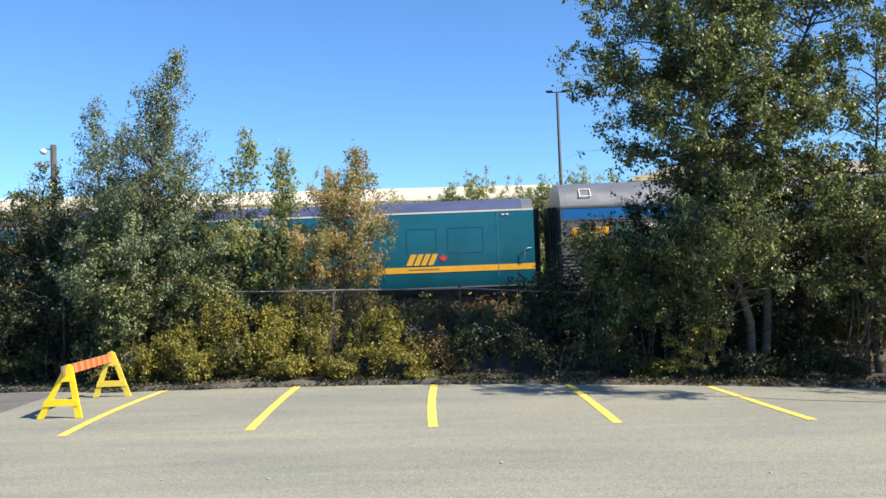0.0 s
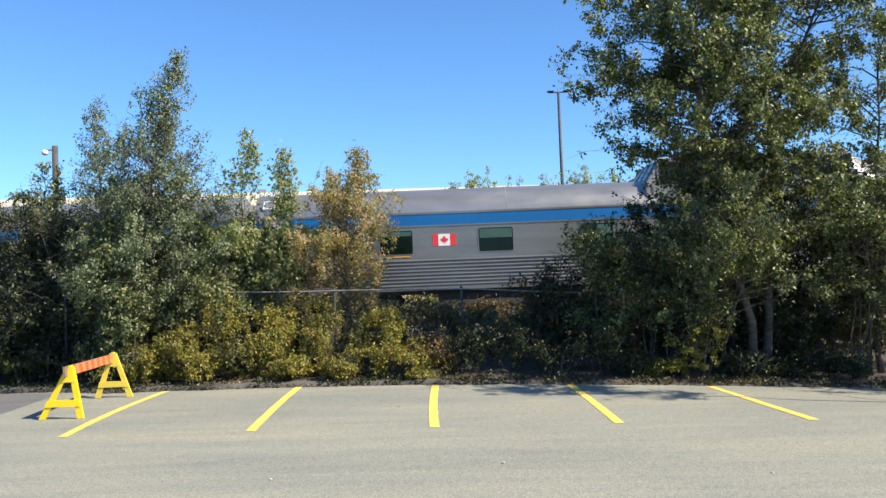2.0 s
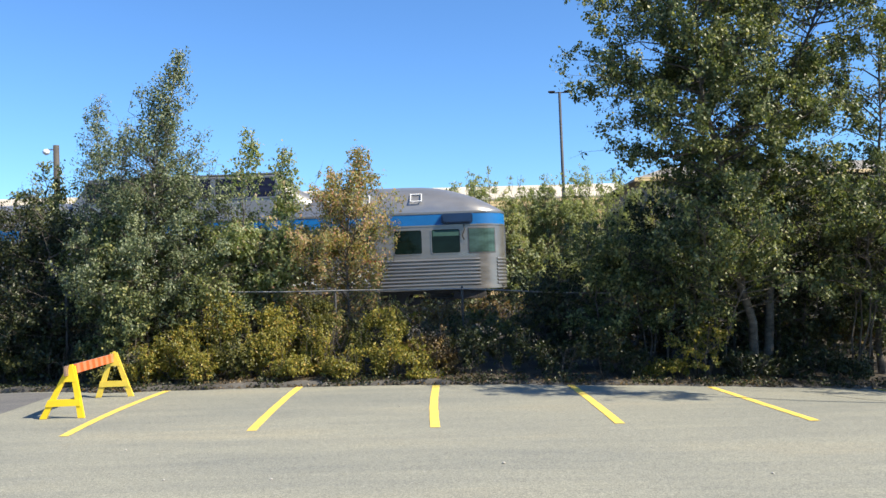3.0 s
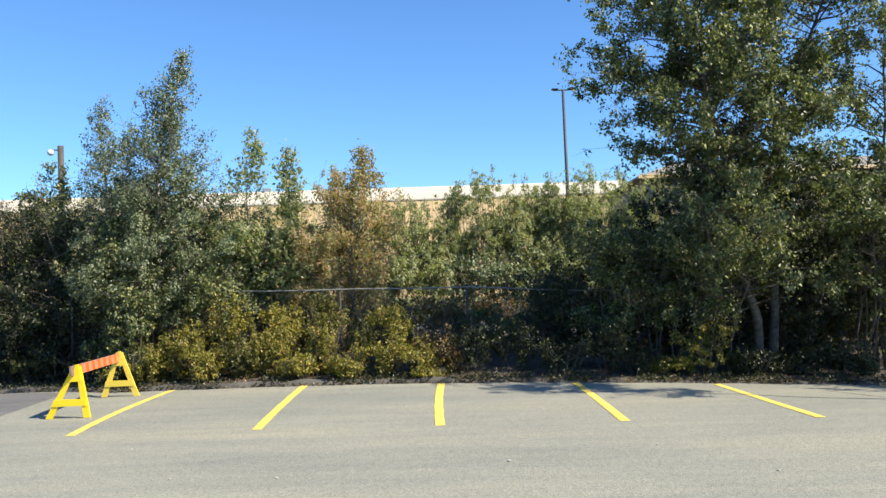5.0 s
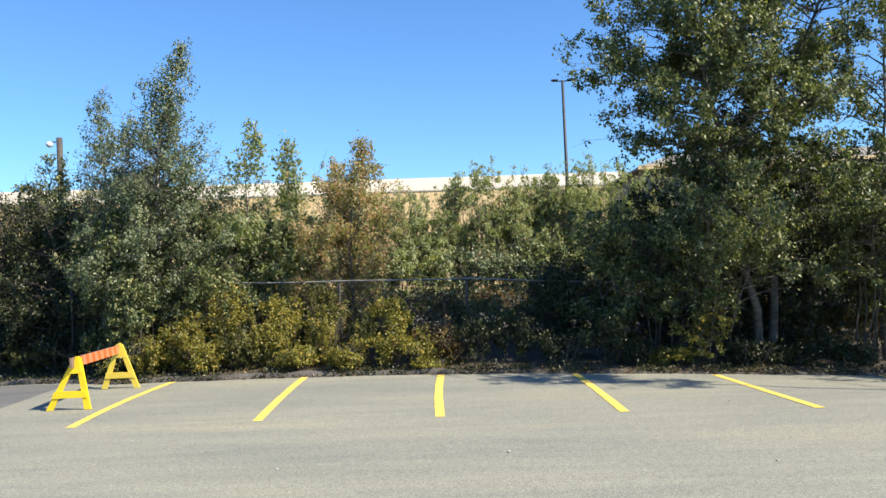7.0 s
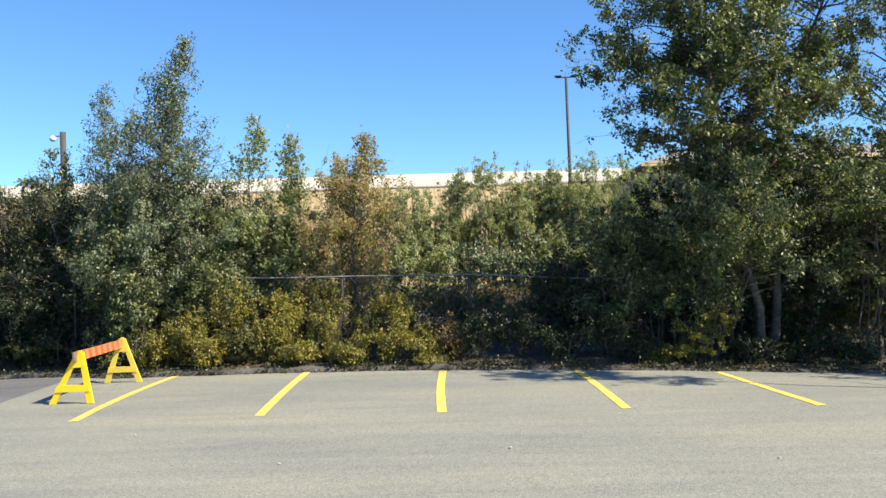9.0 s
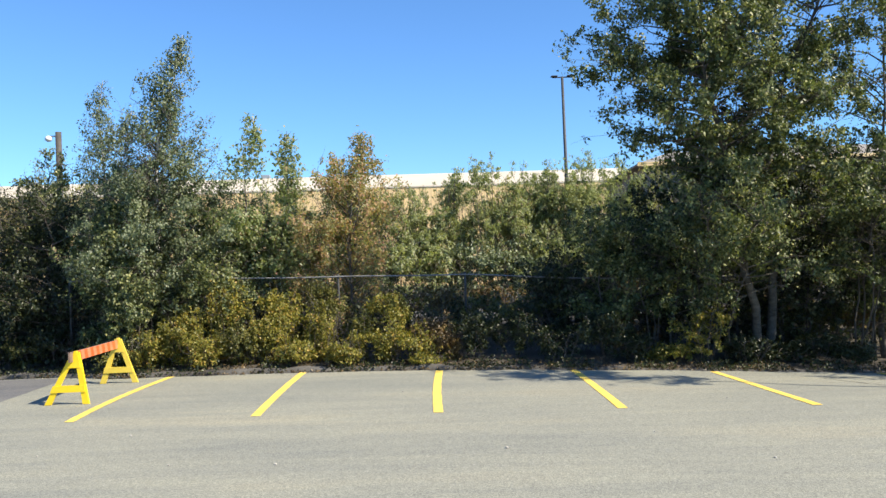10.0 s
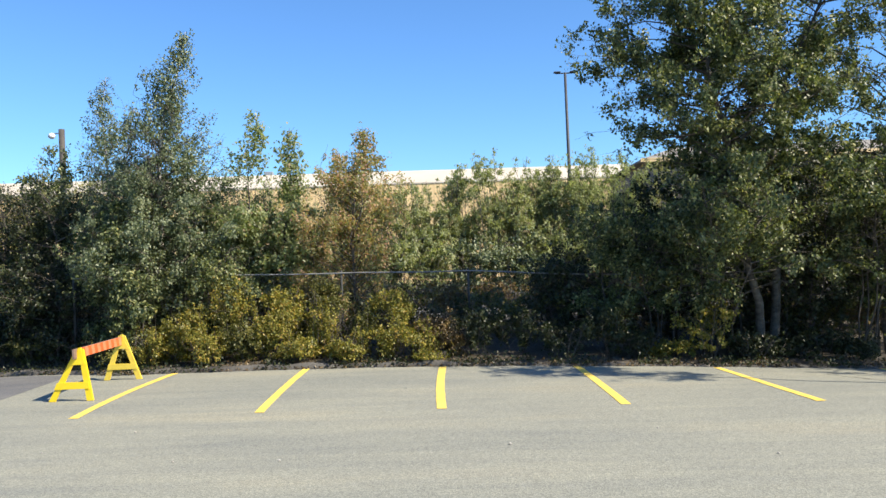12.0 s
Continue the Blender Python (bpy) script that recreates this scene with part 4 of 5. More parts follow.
# ---- the train ----
BUDD = [(1.50, 0.95), (1.50, 3.25), (1.475, 3.40), (1.39, 3.60), (1.23, 3.80), (0.98, 3.95), (0.62, 4.06), (0.30, 4.10), (0.0, 4.11)]
TEAL = [(1.40, 0.93), (1.49, 1.20), (1.50, 2.0), (1.50, 3.10), (1.46, 3.27), (1.33, 3.43), (1.08, 3.56), (0.72, 3.65), (0.35, 3.69), (0.0, 3.70)]


def shell(sections, lo, hi):
    """A closed loft of mirrored half profiles: sections are (u, [(half width, height)]); the rows lo to hi of each are used."""
    bm = bmesh.new()
    rings = []
    for u, half in sections:
        h = half[lo:hi]
        ring = [(u, -w, z) for w, z in h] + [(u, w, z) for w, z in reversed(h) if w > 1e-6]
        rings.append([bm.verts.new(p) for p in ring])
    n = len(rings[0])
    for a, b in zip(rings, rings[1:]):
        for i in range(n):
            bm.faces.new((a[i], b[i], b[(i + 1) % n], a[(i + 1) % n]))
    bm.faces.new(rings[0]), bm.faces.new(rings[-1][::-1])
    return bm


def ribbon(path, prof):
    """A strip along a plan path [(u, y, nu, ny)]; prof: (out, z) pairs, closed against the wall."""
    bm = bmesh.new()
    rows = [[bm.verts.new((u + nu * o, y + ny * o, z)) for o, z in prof] for u, y, nu, ny in path]
    k = len(prof)
    for a, b in zip(rows, rows[1:]):
        for j in range(k):
            bm.faces.new((a[j], b[j], b[(j + 1) % k], a[(j + 1) % k]))
    bm.faces.new(rows[0][::-1]), bm.faces.new(rows[-1])
    return bm


def side_path(u0, u1, s, w=1.5):
    return [(u0, s * w, 0, s), (u1, s * w, 0, s)]


def flat(z0, z1, o=0.006):
    return [(-0.004, z0), (o, z0), (o, z1), (-0.004, z1)]


def flute(z, h=0.074, o=0.032):
    return [(-0.004, z), (o * 0.75, z + h * 0.12), (o, z + h * 0.4), (o, z + h * 0.6), (o * 0.75, z + h * 0.88), (-0.004, z + h)]


def on_side(u, z, s, w=1.5):
    """A pose on the car's side: x along the side, -y outwards."""
    return pose(u, s * w, z, 0, 0, 0 if s < 0 else 180)


def window(car, m, w, h, glass="glass", pane_reflection=0.0, frame_m="steel", r=0.06):
    bm = bmesh.new()
    hoop(bm, rounded(w + 0.05, h + 0.05, r + 0.025), rounded(w, h, r), -0.014, 0.004)
    win = part("window", bm, M[frame_m], car, at=m)
    bm = bmesh.new()
    plate(bm, rounded(w + 0.004, h + 0.004, r), -0.006, 0.003)
    part("pane", bm, M[glass], win)
    # a green plate on the glass stands in for its upper reflection
    if pane_reflection:
        bm = bmesh.new()
        plate(bm, [(-w / 2 + 0.03, h / 2 - 0.02 - h * pane_reflection), (w / 2 - 0.03, h / 2 - 0.02 - h * pane_reflection), (w / 2 - 0.03, h / 2 - 0.03), (-w / 2 + 0.03, h / 2 - 0.03)], -0.0105, -0.0061)
        part("pane_reflection", bm, M["reflection_green"], win, "green reflection painted on the upper pane")
    return win


def panel(car, m, w, h, material, name="panel", r=0.05, out=0.008, label=""):
    bm = bmesh.new()
    plate(bm, rounded(w, h, r), -out, 0.003)
    return part(name, bm, material, car, label, at=m)


def outline(car, m, w, h, material, name="panel_outline", r=0.05, t=0.022, out=0.014):
    bm = bmesh.new()
    hoop(bm, rounded(w, h, r), rounded(w - 2 * t, h - 2 * t, max(r - t, 0.005)), -out, 0.003)
    return part(name, bm, material, car, at=m)


def emblem(car, m, w, h, leaf=True):
    """Slanted gold bars and a red spot, as plain shapes."""
    sl = 0.24 * h
    for a, b in ((-0.46, -0.26), (-0.2, -0.02), (0.04, 0.22), (0.28, 0.46)):
        bm = bmesh.new()
        plate(bm, [(a * w - sl, -h / 2), (b * w - sl, -h / 2), (b * w + sl, h / 2), (a * w + sl, h / 2)], -0.010, 0.0)
        part("emblem_bar", bm, M["gold"], car, "gold emblem bar", at=m)
    if leaf:
        leaf_mark(car, m @ pose(0.5 * w + 0.2, 0, 0.03), 0.26)


def leaf_mark(car, m, s, material="red"):
    half = [(0.0, 0.5), (0.09, 0.32), (0.19, 0.37), (0.15, 0.09), (0.27, 0.21), (0.31, 0.13), (0.46, 0.15), (0.41, 0.02), (0.47, -0.04), (0.25, -0.2), (0.27, -0.29), (0.025, -0.26), (0.02, -0.48)]
    o = [(-x * s, z * s) for x, z in half] + [(x * s, z * s) for x, z in half[:0:-1]]
    bm = bmesh.new()
    plate(bm, o[::-1], -0.010, 0.0)
    part("leaf_mark", bm, M[material], car, "red maple leaf mark", at=m)


def flag(car, m, w, h):
    panel(car, m, w, h, M["white_vinyl"], "flag_field", 0.005, 0.008, "white flag field")
    for s in (-1, 1):
        panel(car, m @ pose(s * w * 0.375, -0.004, 0), w * 0.25, h, M["red"], "flag_band", 0.005, 0.008, "red flag band")
    leaf_mark(car, m @ pose(0, -0.004, 0), h * 0.72)


def lettering(car, m, words, width, height):
    cu = bpy.data.curves.new("lettering", "FONT")
    cu.body, cu.size, cu.extrude, cu.offset = words, 1.0, 0.004, -0.004
    ob = bpy.data.objects.new("lettering", cu)
    scene.collection.objects.link(ob)
    dg = bpy.context.evaluated_depsgraph_get()
    me = bpy.data.meshes.new_from_object(ob.evaluated_get(dg))
    bpy.data.objects.remove(ob)
    xs = [v.co.x for v in me.vertices]
    ys = [v.co.y for v in me.vertices]
    kx, ky = width / (max(xs) - min(xs)), height / (max(ys) - min(ys))
    x0, y0 = min(xs), min(ys)
    for v in me.vertices:
        v.co = Vector(((v.co.x - x0) * kx, -v.co.z, (v.co.y - y0) * ky))
    me.materials.clear()
    me.materials.append(M["white_vinyl"])
    w = new("lettering", me)
    w.parent, w.matrix_basis = car, m
    return tagged(w, "white letters on the fluted side")


def nation_mark(car, u, s):
    z = 1.16
    m = on_side(u if s < 0 else u + 3.0, z, s)
    lettering(car, m @ pose(0, -0.031, 0), "Canada", 2.88, 0.60)
    for dx in (-0.12, 0.12):
        panel(car, m @ pose(2.73 + dx, -0.026, 0.66), 0.07, 0.17, M["red"], "flag_band", 0.004, 0.008)
    leaf_mark(car, m @ pose(2.73, -0.026, 0.66), 0.15)


def bogie(car, u):
    bm = bmesh.new()
    for s in (-1, 1):
        box(bm, u - 1.75, u + 1.75, s * 0.98 - 0.09, s * 0.98 + 0.09, 0.46, 0.66, bevel=0.03)
        for d in (-1.27, 1.27):
            box(bm, u + d - 0.17, u + d + 0.17, s * 0.98 - 0.13, s * 0.98 + 0.13, 0.30, 0.62, bevel=0.03)
        box(bm, u - 0.35, u + 0.35, s * 0.98 - 0.16, s * 0.98 + 0.16, 0.3, 0.85, bevel=0.04)
    box(bm, u - 0.3, u + 0.3, -0.95, 0.95, 0.5, 0.8)
    b = part("bogie", bm, M["under"], car)
    for d in (-1.27, 1.27):
        for s in (-1, 1):
            bm = bmesh.new()
            for r, y0, y1 in ((0.45, 0.70, 0.83), (0.475, 0.70, 0.73), (0.12, 0.68, 0.9)):
                tube(bm, [(u + d, s * y0, 0.455), (u + d, s * y1, 0.455)], [r, r], 20)
            part("wheel", bm, M["steel_dark"], b)
        part("axle", tube(bmesh.new(), [(u + d, -0.75, 0.455), (u + d, 0.75, 0.455)], [0.075, 0.075], 10), M["steel_dark"], b)


def diaphragm(car, u, way):
    bm = bmesh.new()
    for k in range(3):
        a = u + way * (0.02 + 0.09 * k)
        x0, x1 = sorted((a, a + way * 0.07))
        box(bm, x0, x1, -0.62, 0.62, 1.0, 3.35, bevel=0.015)
    part("diaphragm", bm, M["rubber"], car, "black folded gangway diaphragm")


def underframe(car, a, b, boxes):
    part("underframe", new_box(a, b, -1.3, 1.3, 0.78, 0.96), M["under"], car)
    for u0, u1 in boxes:
        part("equipment_box", new_box(u0, u1, -1.36, 1.36, 0.38, 0.80, bevel=0.03), M["under"], car)


def roof_hatch(car, u, s, w=0.36, lift=0.0):
    m = pose(u, s * (1.335 + lift * 0.5), 3.69 + lift) @ pose(0, 0, 0, 0, 0, 0 if s < 0 else 180) @ pose(0, 0, 0, -42)
    outline(car, m, w, 0.34, M["white_vinyl"], "roof_hatch", 0.02, 0.024, 0.025)


def vestibule_door(car, u, s, right=True):
    """A stainless door with a window, under a blue arch."""
    m = on_side(u, 0, s)
    bm = bmesh.new()
    hoop(bm, rounded(1.06, 2.26, 0.16), rounded(0.92, 2.12, 0.12), -0.03, 0.003)
    part("door_frame", bm, M["steel_dark"], car, at=m @ pose(0, 0, 2.08))
    bm = bmesh.new()
    plate(bm, rounded(0.92, 2.10, 0.12), -0.012, 0.003)
    d = part("door", bm, M["steel"], car, at=m @ pose(0, 0, 2.07))
    w = bmesh.new()
    hoop(w, rounded(0.68, 0.84, 0.06), rounded(0.62, 0.78, 0.05), -0.022, -0.008)
    win = part("door_window", w, M["steel_dark"], d, at=pose(0, 0, 0.55))
    bm = bmesh.new()
    plate(bm, rounded(0.63, 0.79, 0.05), -0.016, -0.0125)
    part("pane", bm, M["glass"], d, at=pose(0, 0, 0.55))
    part("handle", new_box(0.26, 0.36, -0.06, -0.012, -0.12, -0.07, bevel=0.01), M["steel_dark"], d)
    # the recess's shade is put into this header's blue
    part("header", new_box(-0.62, 0.62, -0.04, 0.0, 2.99, 3.205, bevel=0.012), M["blue_shaded"], car, "blue header over the door, coloured as if in shade", at=m)
    part("corner_piece", new_box(0.53, 0.63, -0.045, 0.0, 2.70, 3.206, bevel=0.012), M["blue"], car, "blue corner piece", at=m)
    part("marker_lamp", new_box(-0.03, 0.03, -0.05, -0.03, 2.97, 3.03, bevel=0.01), M["white_vinyl"], car, at=m)
    for dx in (-0.62, 0.62):
        g = bmesh.new()
        x = dx
        tube(g, [(x, -0.02, 1.15), (x, -0.09, 1.2), (x, -0.09, 2.1), (x, -0.02, 2.15)], [0.014] * 4, 6)
        part("grab_rail", g, M["steel"], car, smooth=True, at=m)
    part("step_box", new_box(-0.5, 0.5, -0.004, 0.4, 0.62, 0.94, bevel=0.01), M["steel_dark"], car, at=m)


def sleeper_car():
    L = 25.42
    car = thing("sleeping_car", "stainless steel sleeping car with blue window band", "train car")
    part("body", shell([(u, BUDD[:2]) for u in (0.16, L)], 0, 2), M["steel"], car)
    roof = [(w, z) for w, z in BUDD[1:]]
    part("roof", shell([(0.16, roof), (L, roof)], 0, len(roof)), M["steel_glare"], car, smooth="edges")
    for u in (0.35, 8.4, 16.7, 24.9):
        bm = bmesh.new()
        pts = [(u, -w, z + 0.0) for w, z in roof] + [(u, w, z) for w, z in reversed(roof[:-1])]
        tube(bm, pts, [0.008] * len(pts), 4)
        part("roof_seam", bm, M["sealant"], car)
    for s in (-1, 1):
        part("blue_band", ribbon(side_path(0.2, 23.75, s)[::(1 if s > 0 else -1)], flat(2.885, 3.21)), M["blue"], car, "blue enamel band")
        part("moulding", ribbon(side_path(0.18, 23.8, s), flat(2.84, 2.882, 0.016)), M["steel"], car)
        part("moulding", ribbon(side_path(0.16, L, s), flat(3.225, 3.29, 0.02)), M["steel"], car)
        for k in range(8):
            part("flute", ribbon(side_path(0.18, 23.78, s), flute(1.02 + 0.107 * k)), M["steel"], car)
        part("sill", ribbon(side_path(0.16, L, s), flat(0.90, 1.0, 0.012)), M["steel"], car)
        for u0, u1, z0, z1, bl in ((1.76, 2.45, 2.25, 2.76, 0.9), (3.64, 4.70, 2.02, 2.74, 0.35), (7.5, 8.55, 2.02, 2.74, 0.4), (10.62, 11.68, 2.02, 2.74, 0.55), (14.7, 15.75, 2.02, 2.74, 0.6),
                                   (18.75, 19.62, 2.02, 2.74, 0.15), (22.05, 22.95, 2.02, 2.74, 0.3), (16.85, 17.7, 2.86, 3.22, 0.3), (20.4, 21.25, 2.86, 3.22, 0.3)):
            window(car, on_side((u0 + u1) / 2, (z0 + z1) / 2, s), u1 - u0, z1 - z0, pane_reflection=bl)
        for u0, u1 in ((1.5, 2.7), (3.75, 4.6), (7.6, 8.5), (14.85, 15.6), (16.9, 17.6), (18.8, 19.6), (22.0, 23.0)):
            part("sill_mark", ribbon(side_path(u0, u1, s), flat(1.93, 1.962, 0.02)), M["gold"], car, "gold mark under a window")
        panel(car, on_side(3.07, 2.46, s), 0.74, 0.42, M["cream"], "notice", 0.02, 0.008, "cream notice panel")
        outline(car, on_side(6.05, 2.38, s), 1.1, 0.72, M["steel_dark"], t=0.012, out=0.008)
        outline(car, on_side(9.6, 2.38, s), 0.6, 0.72, M["steel_dark"], t=0.01, out=0.006)
        panel(car, on_side(10.75, 1.3, s) @ pose(0, -0.02, 0), 1.6, 0.12, M["steel"], "name_plate", 0.01, 0.01)
        panel(car, on_side(10.8, 1.3, s) @ pose(0, -0.026, 0), 0.85, 0.05, M["blue"], "name_bar", 0.005, 0.008, "blue illegible name")
        outline(car, on_side(23.25, 1.42, s) @ pose(0, -0.024, 0), 0.5, 0.22, M["steel_dark"], "hatch", 0.08, 0.02, 0.02)
        emblem(car, on_side(1.02, 2.42, s), 1.25, 0.42, leaf=False)
        nation_mark(car, 19.45, s)
        vestibule_door(car, 24.62, s)
        for u in (0.95, 15.35):
            roof_hatch(car, u, s)
        panel(car, pose(22.5, s * 1.36, 3.66) @ pose(0, 0, 0, 0, 0, 0 if s < 0 else 180) @ pose(0, 0, 0, -40), 0.2, 0.12, M["white_vinyl"], "roof_light", 0.02, 0.03)
    for u in (2.9, L - 2.9):
        bogie(car, u)
    underframe(car, 0.3, L - 0.3, ((6.0, 9.2), (10.0, 12.4), (13.6, 18.5)))
    diaphragm(car, 0.16, -1)
    diaphragm(car, L, 1)
    part("end_post", new_box(L, L + 0.05, -1.42, -0.9, 1.0, 3.3, bevel=0.015), M["steel"], car)
    return car


TAIL_C, TAIL_A, TAIL_N = 24.3, 1.3, 2.7


def tail_width(u):
    """Half width of the observation car at u: straight, then a full rounded tail."""
    return 1.5 * max(0.0, 1 - max(0.0, (u - TAIL_C) / TAIL_A) ** TAIL_N) ** (1 / TAIL_N)


def tail_way(u):
    """The outward normal of the near side at u, in plan."""
    du = (tail_width(u + 0.01) - tail_width(u - 0.01)) / 0.02
    n = math.hypot(du, 1)
    return -du / n, -1 / n


def tail_path(u0, u1=None):
    """Plan path along the near side, round the tail and back; with u1, round the tail alone from there."""
    side = []
    for k in range(27):
        u = TAIL_C + TAIL_A * math.sin(radians(90 * k / 26)) ** (1.2)
        if k == 26:
            side.append((u, 0.0, 1.0, 0.0))
        elif u1 is None or u >= u1:
            side.append((u, -tail_width(u), *tail_way(min(u, TAIL_C + TAIL_A - 0.011))))
    if u1 is None:
        side.insert(0, (u0, -1.5, 0, -1))
    return side + [(u, -y, nu, -ny) for u, y, nu, ny in reversed(side[:-1])]


def dome_car():
    L = 25.6
    car = thing("dome_car", "stainless steel dome observation car with rounded tail", "train car")
    us = [0.28, 19.7, 20.0, 22.0, 22.6, 23.0, 23.3, 23.6, 23.85, 24.1] + [TAIL_C + TAIL_A * math.sin(radians(a)) ** 1.2 for a in (0, 8, 16, 24, 32, 40, 48, 56, 63, 70, 76, 81, 85, 88)]
    body, roof = [], []
    for u in us:
        hw = tail_width(u)
        drop = (1.0 if u < 19.8 else 1.11) if u <= 22.6 else max(0.04, 1.11 - 1.07 * ((u - 22.6) / 3.0) ** 2.2)
        body.append((u, [(hw, 0.95), (hw, 3.25)]))
        roof.append((u, [(hw * w / 1.5, 3.25 + (z - 3.25) * drop) for w, z in BUDD[1:]]))
    part("body", shell(body, 0, 2), M["steel"], car, smooth="edges")
    part("roof", shell(roof, 0, len(roof[0][1])), M["steel_glare"], car, smooth="edges")
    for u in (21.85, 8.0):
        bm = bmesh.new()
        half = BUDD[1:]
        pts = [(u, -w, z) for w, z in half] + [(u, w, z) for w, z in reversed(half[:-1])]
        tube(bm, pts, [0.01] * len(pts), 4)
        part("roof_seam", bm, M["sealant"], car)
    part("blue_band", ribbon(tail_path(1.35), flat(2.885, 3.21)), M["blue"], car, "blue enamel band")
    part("moulding", ribbon(tail_path(1.35), flat(2.84, 2.882, 0.016)), M["steel"], car)
    part("moulding", ribbon(tail_path(0.28), flat(3.225, 3.285, 0.02)), M["steel"], car)
    for k in range(8):
        part("flute", ribbon(tail_path(0, 25.22), flute(1.02 + 0.107 * k)), M["steel"], car)
        for s in (-1, 1):
            row = [(u, s * tail_width(u), tail_way(u)[0], -s * tail_way(u)[1]) for u in (1.34, 24.3, 24.45, 24.6, 24.74)]
            part("flute", ribbon(row, flute(1.02 + 0.107 * k)), M["steel"], car)
    part("sill", ribbon(tail_path(0.28), flat(0.90, 1.0, 0.012)), M["steel"], car)
    for s in (-1, 1):
        for u0, u1, z0, z1, bl in ((4.08, 5.08, 2.02, 2.74, 0.2), (7.1, 8.15, 2.02, 2.74, 0.4), (10.2, 11.2, 2.02, 2.74, 0.4),
                                   (12.85, 13.65, 2.1, 2.53, 0.5), (14.3, 15.15, 2.1, 2.53, 0.5), (15.6, 16.45, 2.1, 2.53, 0.5), (17.15, 18.0, 2.1, 2.53, 0.5),
                                   (19.08, 19.66, 2.05, 2.72, 0.0), (20.15, 21.4, 2.02, 2.74, 0.3), (22.14, 22.98, 2.02, 2.74, 0.0), (23.29, 24.15, 2.02, 2.74, 0.25)):
            window(car, on_side((u0 + u1) / 2, (z0 + z1) / 2, s), u1 - u0, z1 - z0, pane_reflection=bl)
        def bent(u0, u1):
            us_ = [u0 + (u1 - u0) * k / 8 for k in range(9)]
            return [(u, s * tail_width(u), tail_way(u)[0], -s * tail_way(u)[1]) for u in us_]
        win = part("window", ribbon(bent(24.40, 25.24), flat(1.99, 2.77, 0.010)), M["steel_dark"], car, "curved corner window")
        part("pane", ribbon(bent(24.43, 25.21), flat(2.02, 2.74, 0.016)), M["glass_pale"], win)
        bm = bmesh.new()
        for k, (o, z0, z1, hw) in enumerate(((-0.012, 2.90, 3.22, 0.48), (-0.06, 2.92, 3.2, 0.46), (-0.10, 2.96, 3.17, 0.42))):
            plate(bm, [(x, z) for x, z in rounded(2 * hw, z1 - z0, 0.09)], o - 0.05, o + 0.02)
        part("marker_housing", bm, M["navy_shaded"], car, "navy marker lamp housing with shade in its colour", at=on_side(24.08, 3.06, s))
        cable = tube(bmesh.new(), [(0.28, -0.03, 2.88), (0.3, -0.06, 2.7), (0.22, -0.06, 2.55), (0.28, -0.03, 2.4)], [0.018] * 4, 6)
        part("cable", cable, M["rubber"], car, smooth=True, at=on_side(24.0, 0, s))
        part("end_sill", new_box(23.9, 24.9, min(s * 0.6, s * 1.38), max(s * 0.6, s * 1.38), 0.6, 0.88, bevel=0.03), M["under"], car)
        for u0, u1 in ((4.2, 5.0), (20.6, 21.3)):
            part("sill_mark", ribbon(side_path(u0, u1, s), flat(1.93, 1.962, 0.02)), M["gold"], car, "gold mark under a window")
        emblem(car, on_side(2.55, 2.50, s), 0.92, 0.36)
        flag(car, on_side(6.05, 2.42, s), 0.72, 0.36)
        outline(car, on_side(1.95, 1.42, s) @ pose(0, -0.024, 0), 0.5, 0.22, M["steel_dark"], "hatch", 0.08, 0.02, 0.02)
        panel(car, on_side(14.95, 1.36, s) @ pose(0, -0.02, 0), 2.9, 0.16, M["steel"], "name_plate", 0.01, 0.01)
        panel(car, on_side(14.95, 1.36, s) @ pose(0, -0.028, 0), 1.5, 0.06, M["blue"], "name_bar", 0.005, 0.008, "blue illegible name")
        nation_mark(car, 18.68, s)
        vestibule_door(car, 0.92, s)
        for u in (0.7, 3.2, 21.25, 22.85):
            roof_hatch(car, u, s, lift=0.055 if u > 20 else 0.0)
        for u in (20.1, 20.45):
            panel(car, pose(u, s * 1.385, 3.71) @ pose(0, 0, 0, 0, 0, 0 if s < 0 else 180) @ pose(0, 0, 0, -40), 0.12, 0.12, M["white_vinyl"], "roof_light", 0.02, 0.03)
    # the dome: sides, glass and fairing
    def half(top, k=1.0):
        return [(1.465, 3.38), (1.452 * k + 1.36 * (1 - k), min(3.92, top - 0.05)), (1.36 * k + 0.9 * (1 - k), min(4.60, top - 0.03)), (1.15 * k + 0.6 * (1 - k), top - 0.012), (0.55, top), (0.0, top + 0.02)]
    part("dome_shell", shell([(12.30, half(3.96)), (12.75, half(4.66)), (18.62, half(4.70))], 0, 6), M["steel_glare"], car, "raised stainless dome")
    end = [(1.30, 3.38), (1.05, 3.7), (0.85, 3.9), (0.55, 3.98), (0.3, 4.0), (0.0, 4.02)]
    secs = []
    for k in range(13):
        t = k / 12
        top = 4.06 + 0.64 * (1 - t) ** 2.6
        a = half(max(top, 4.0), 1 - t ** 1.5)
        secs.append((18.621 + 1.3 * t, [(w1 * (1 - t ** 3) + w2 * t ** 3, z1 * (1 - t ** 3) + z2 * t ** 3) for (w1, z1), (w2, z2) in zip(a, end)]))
    part("dome_fairing", shell(secs, 0, 6), M["steel_glare"], car, "curved fairing behind the dome, glare in its colour", smooth=True)
    for s in (-1, 1):
        lean = math.degrees(math.atan2(0.08, 0.68))
        for k in range(6):
            uc = 13.13 + 0.995 * k
            m = pose(uc, s * 1.405, 4.255) @ pose(0, 0, 0, 0, 0, 0 if s < 0 else 180) @ pose(0, 0, 0, -lean)
            bm = bmesh.new()
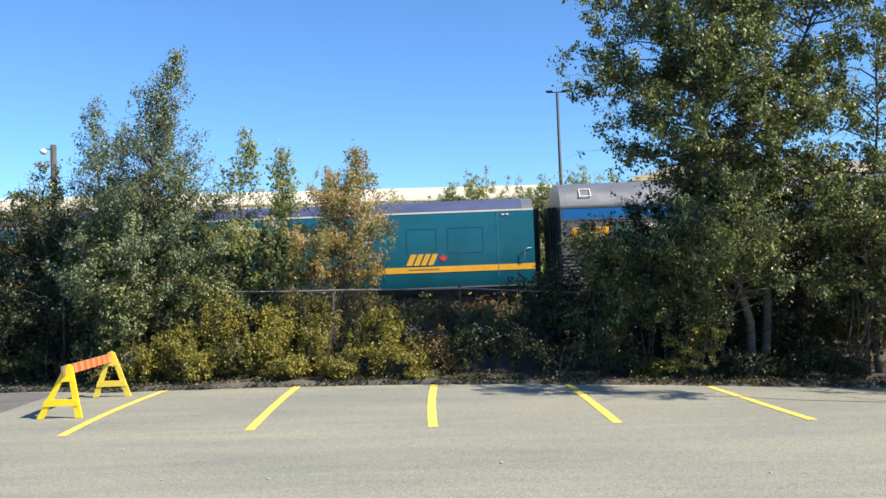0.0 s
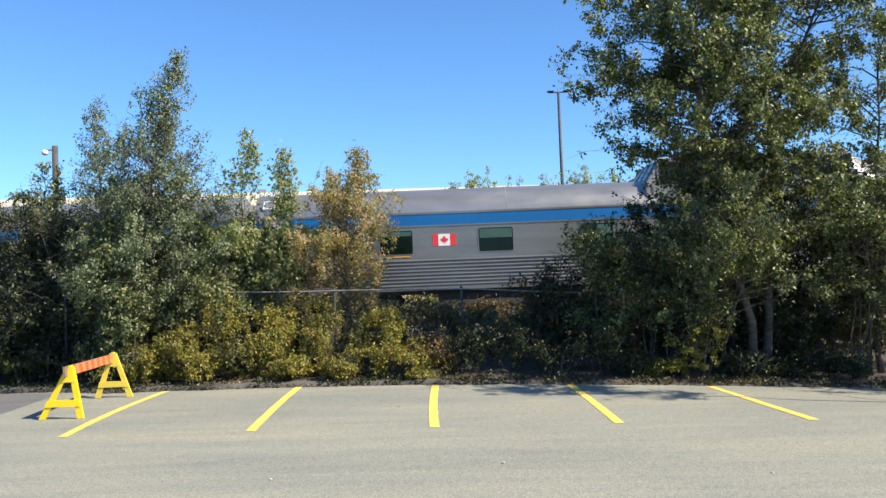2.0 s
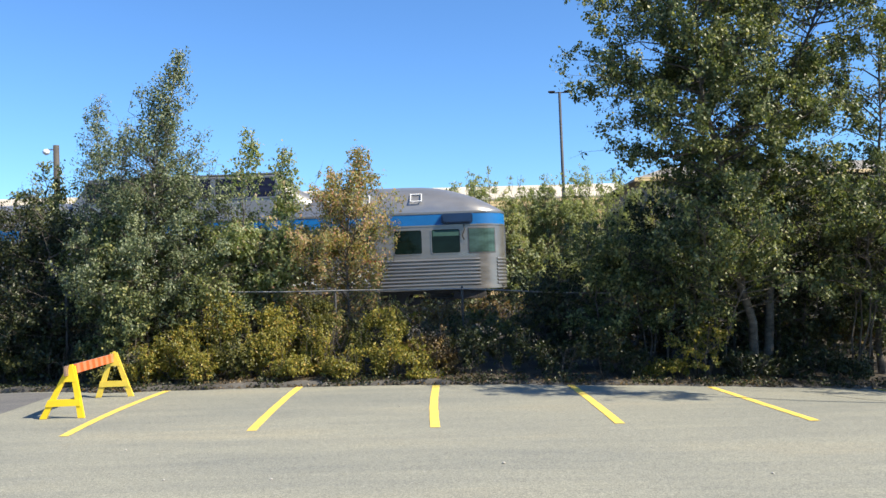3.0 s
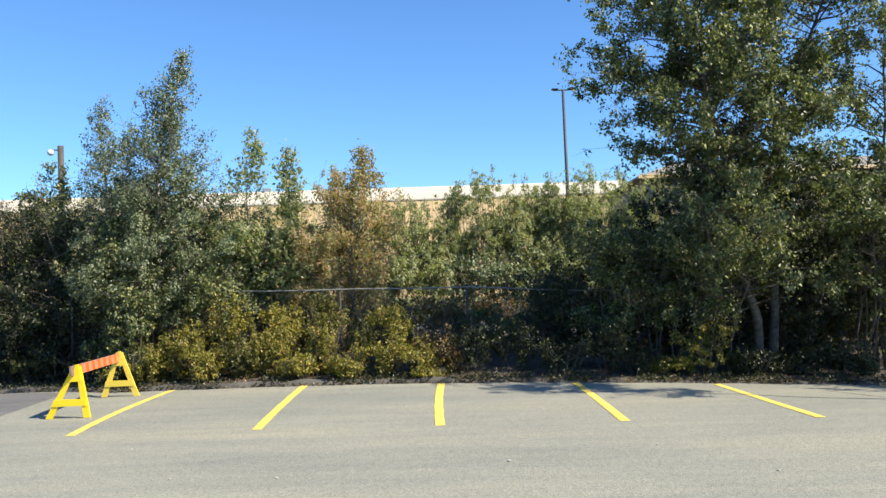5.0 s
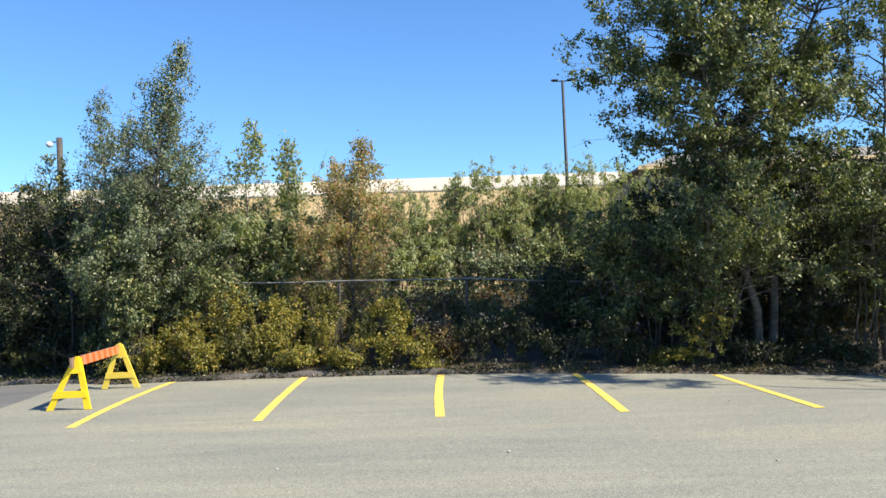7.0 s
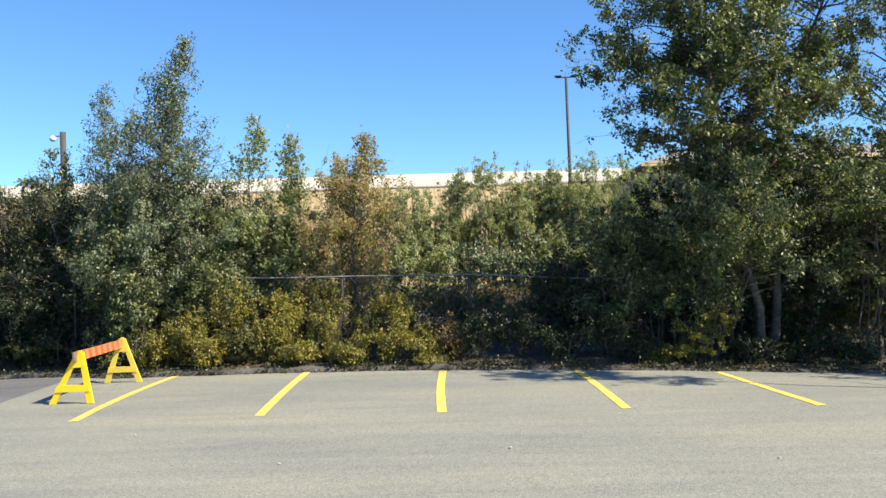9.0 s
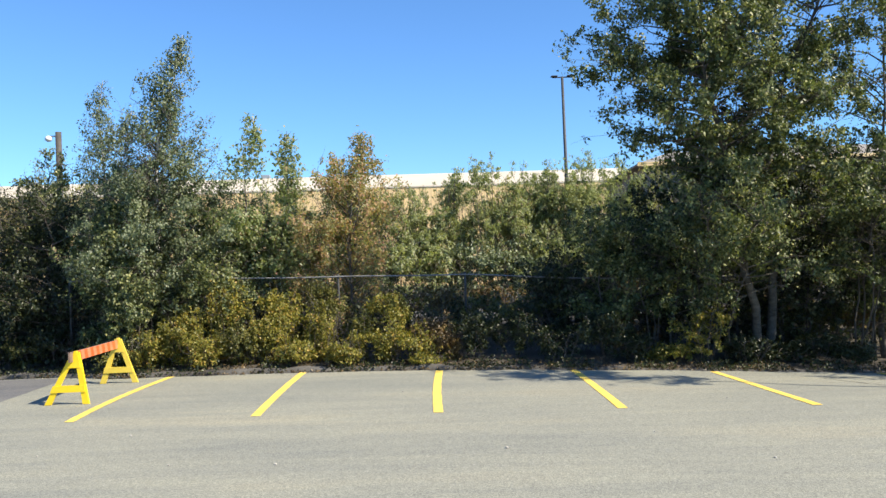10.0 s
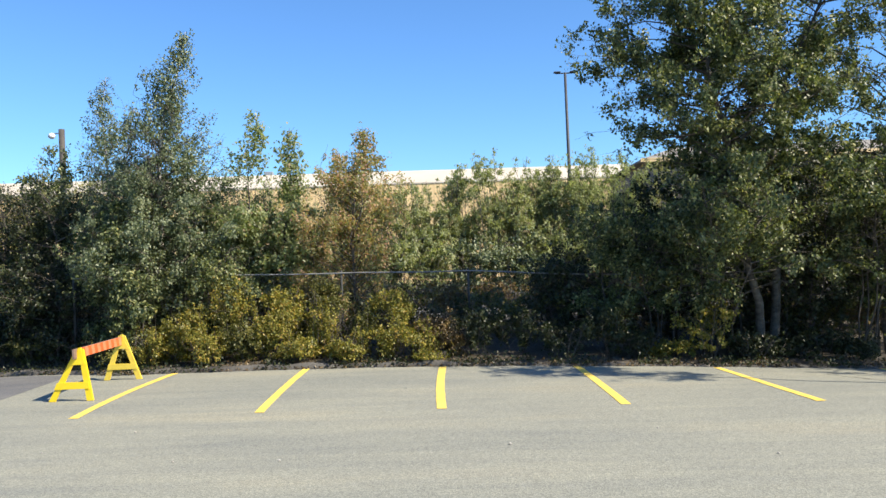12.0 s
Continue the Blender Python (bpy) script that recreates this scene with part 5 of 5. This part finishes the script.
            hoop(bm, rounded(0.97, 0.70, 0.05), rounded(0.85, 0.60, 0.03), -0.03, 0.02)
            fr = part("dome_window", bm, M["steel"], car, at=m)
            bm = bmesh.new()
            plate(bm, rounded(0.86, 0.61, 0.03), -0.012, 0.01)
            part("pane", bm, M["glass_dome"], fr)
        part("dome_rail", tube(bmesh.new(), [(12.7, s * 1.23, 4.665), (18.62, s * 1.23, 4.70)], [0.035, 0.035], 8), M["steel"], car)
    for k in range(3):
        m = pose(12.51, -0.82 + 0.82 * k, 4.30, 0, 0, -90) @ pose(0, 0, 0, -32)
        window(car, m, 0.66, 0.55, glass="glass_dome", r=0.04)
    # tail door and lamp
    panel(car, pose(25.585, 0, 2.0, 0, 0, 90), 0.75, 1.95, M["steel"], "tail_door", 0.05, 0.03)
    window(car, pose(25.62, 0, 2.45, 0, 0, 90), 0.45, 0.6, r=0.05)
    for u in (2.9, L - 3.4):
        bogie(car, u)
    underframe(car, 0.3, 24.4, ((5.8, 9.2), (10.0, 13.4), (14.2, 18.8)))
    diaphragm(car, 0.28, -1)
    part("end_post", new_box(0.23, 0.28, -1.42, -0.9, 1.0, 3.3, bevel=0.015), M["steel"], car)
    return car


def teal_car():
    L = 24.0
    car = thing("baggage_car", "teal baggage car with a gold stripe", "train car")
    part("body", shell([(u, TEAL[:5]) for u in (0, L)], 0, 5), M["teal"], car, smooth="edges")
    top = TEAL[4:]
    part("roof", shell([(0, top), (L - 0.35, top)], 0, len(top)), M["teal_roof"], car, "slate blue roof", smooth="edges")
    part("roof_end", shell([(L - 0.345, top), (L, top)], 0, len(top)), M["steel_glare"], car, "grey roof end")
    for s in (-1, 1):
        part("gold_stripe", ribbon(side_path(0, L, s), flat(1.42, 1.60, 0.005)), M["gold"], car, "gold stripe")
        part("white_line", ribbon(side_path(0, L, s, 1.465), flat(3.225, 3.275, 0.02)), M["cream"], car, "cream line under the roof")
        part("skirt_line", ribbon(side_path(0, L, s, 1.42), flat(0.93, 0.965, 0.012)), M["steel"], car)
        for u in (1.12, 7.4, 13.6, 19.4, L - 1.12):
            part("seam", ribbon(side_path(u - 0.012, u + 0.012, s), flat(1.22, 3.2, 0.007)), M["teal_pale"] if u > L - 2 else M["teal"], car)
        for u0, u1 in ((L - 2.64, L - 1.55), (L - 3.9, L - 2.98), (L - 9.5, L - 8.4), (L - 15, L - 13.9)):
            outline(car, on_side((u0 + u1) / 2, 2.38, s), u1 - u0, 0.78, M["teal"], r=0.07, t=0.016, out=0.009)
        emblem(car, on_side(L - 3.45, 1.82, s), 0.9, 0.34)
        panel(car, on_side(L - 3.4, 1.52, s) @ pose(0, -0.004, 0), 0.95, 0.035, M["board"], "name_bar", 0.004, 0.006, "brown illegible name")
        for du in (0.93, 0.8):
            panel(car, on_side(L - du, 3.12, s), 0.09, 0.05, M["cream"], "marker_lamp", 0.02, 0.02)
        bm = bmesh.new()
        tube(bm, [(-0.34, -0.01, 1.66), (-0.34, -0.08, 1.72), (-0.32, -0.08, 1.98), (-0.24, -0.08, 2.06), (-0.1, -0.01, 2.07)], [0.014] * 5, 6)
        part("grab_rail", bm, M["galv"], car, at=on_side(L, 0, s) if s < 0 else on_side(L - 0.7, 0, s), smooth=True)
    for u in (2.8, L - 2.8):
        bogie(car, u)
    underframe(car, 0.3, L - 0.3, ((6.0, 10.0), (11.0, 17.5)))
    diaphragm(car, 0, -1)
    diaphragm(car, L, 1)
    return car


SPEED, LEAD = 17.65, 3.35
TRAIN = ((teal_car(), -24.62), (sleeper_car(), 0.05), (dome_car(), 25.84))


def motions():
    """The train runs on at an even speed towards -x."""
    for car, off in TRAIN:
        walk(car, [(t / 2, pose(LEAD + off - SPEED * t / 2, TRACK_Y, RAIL_Z)) for t in range(25)])


motions()
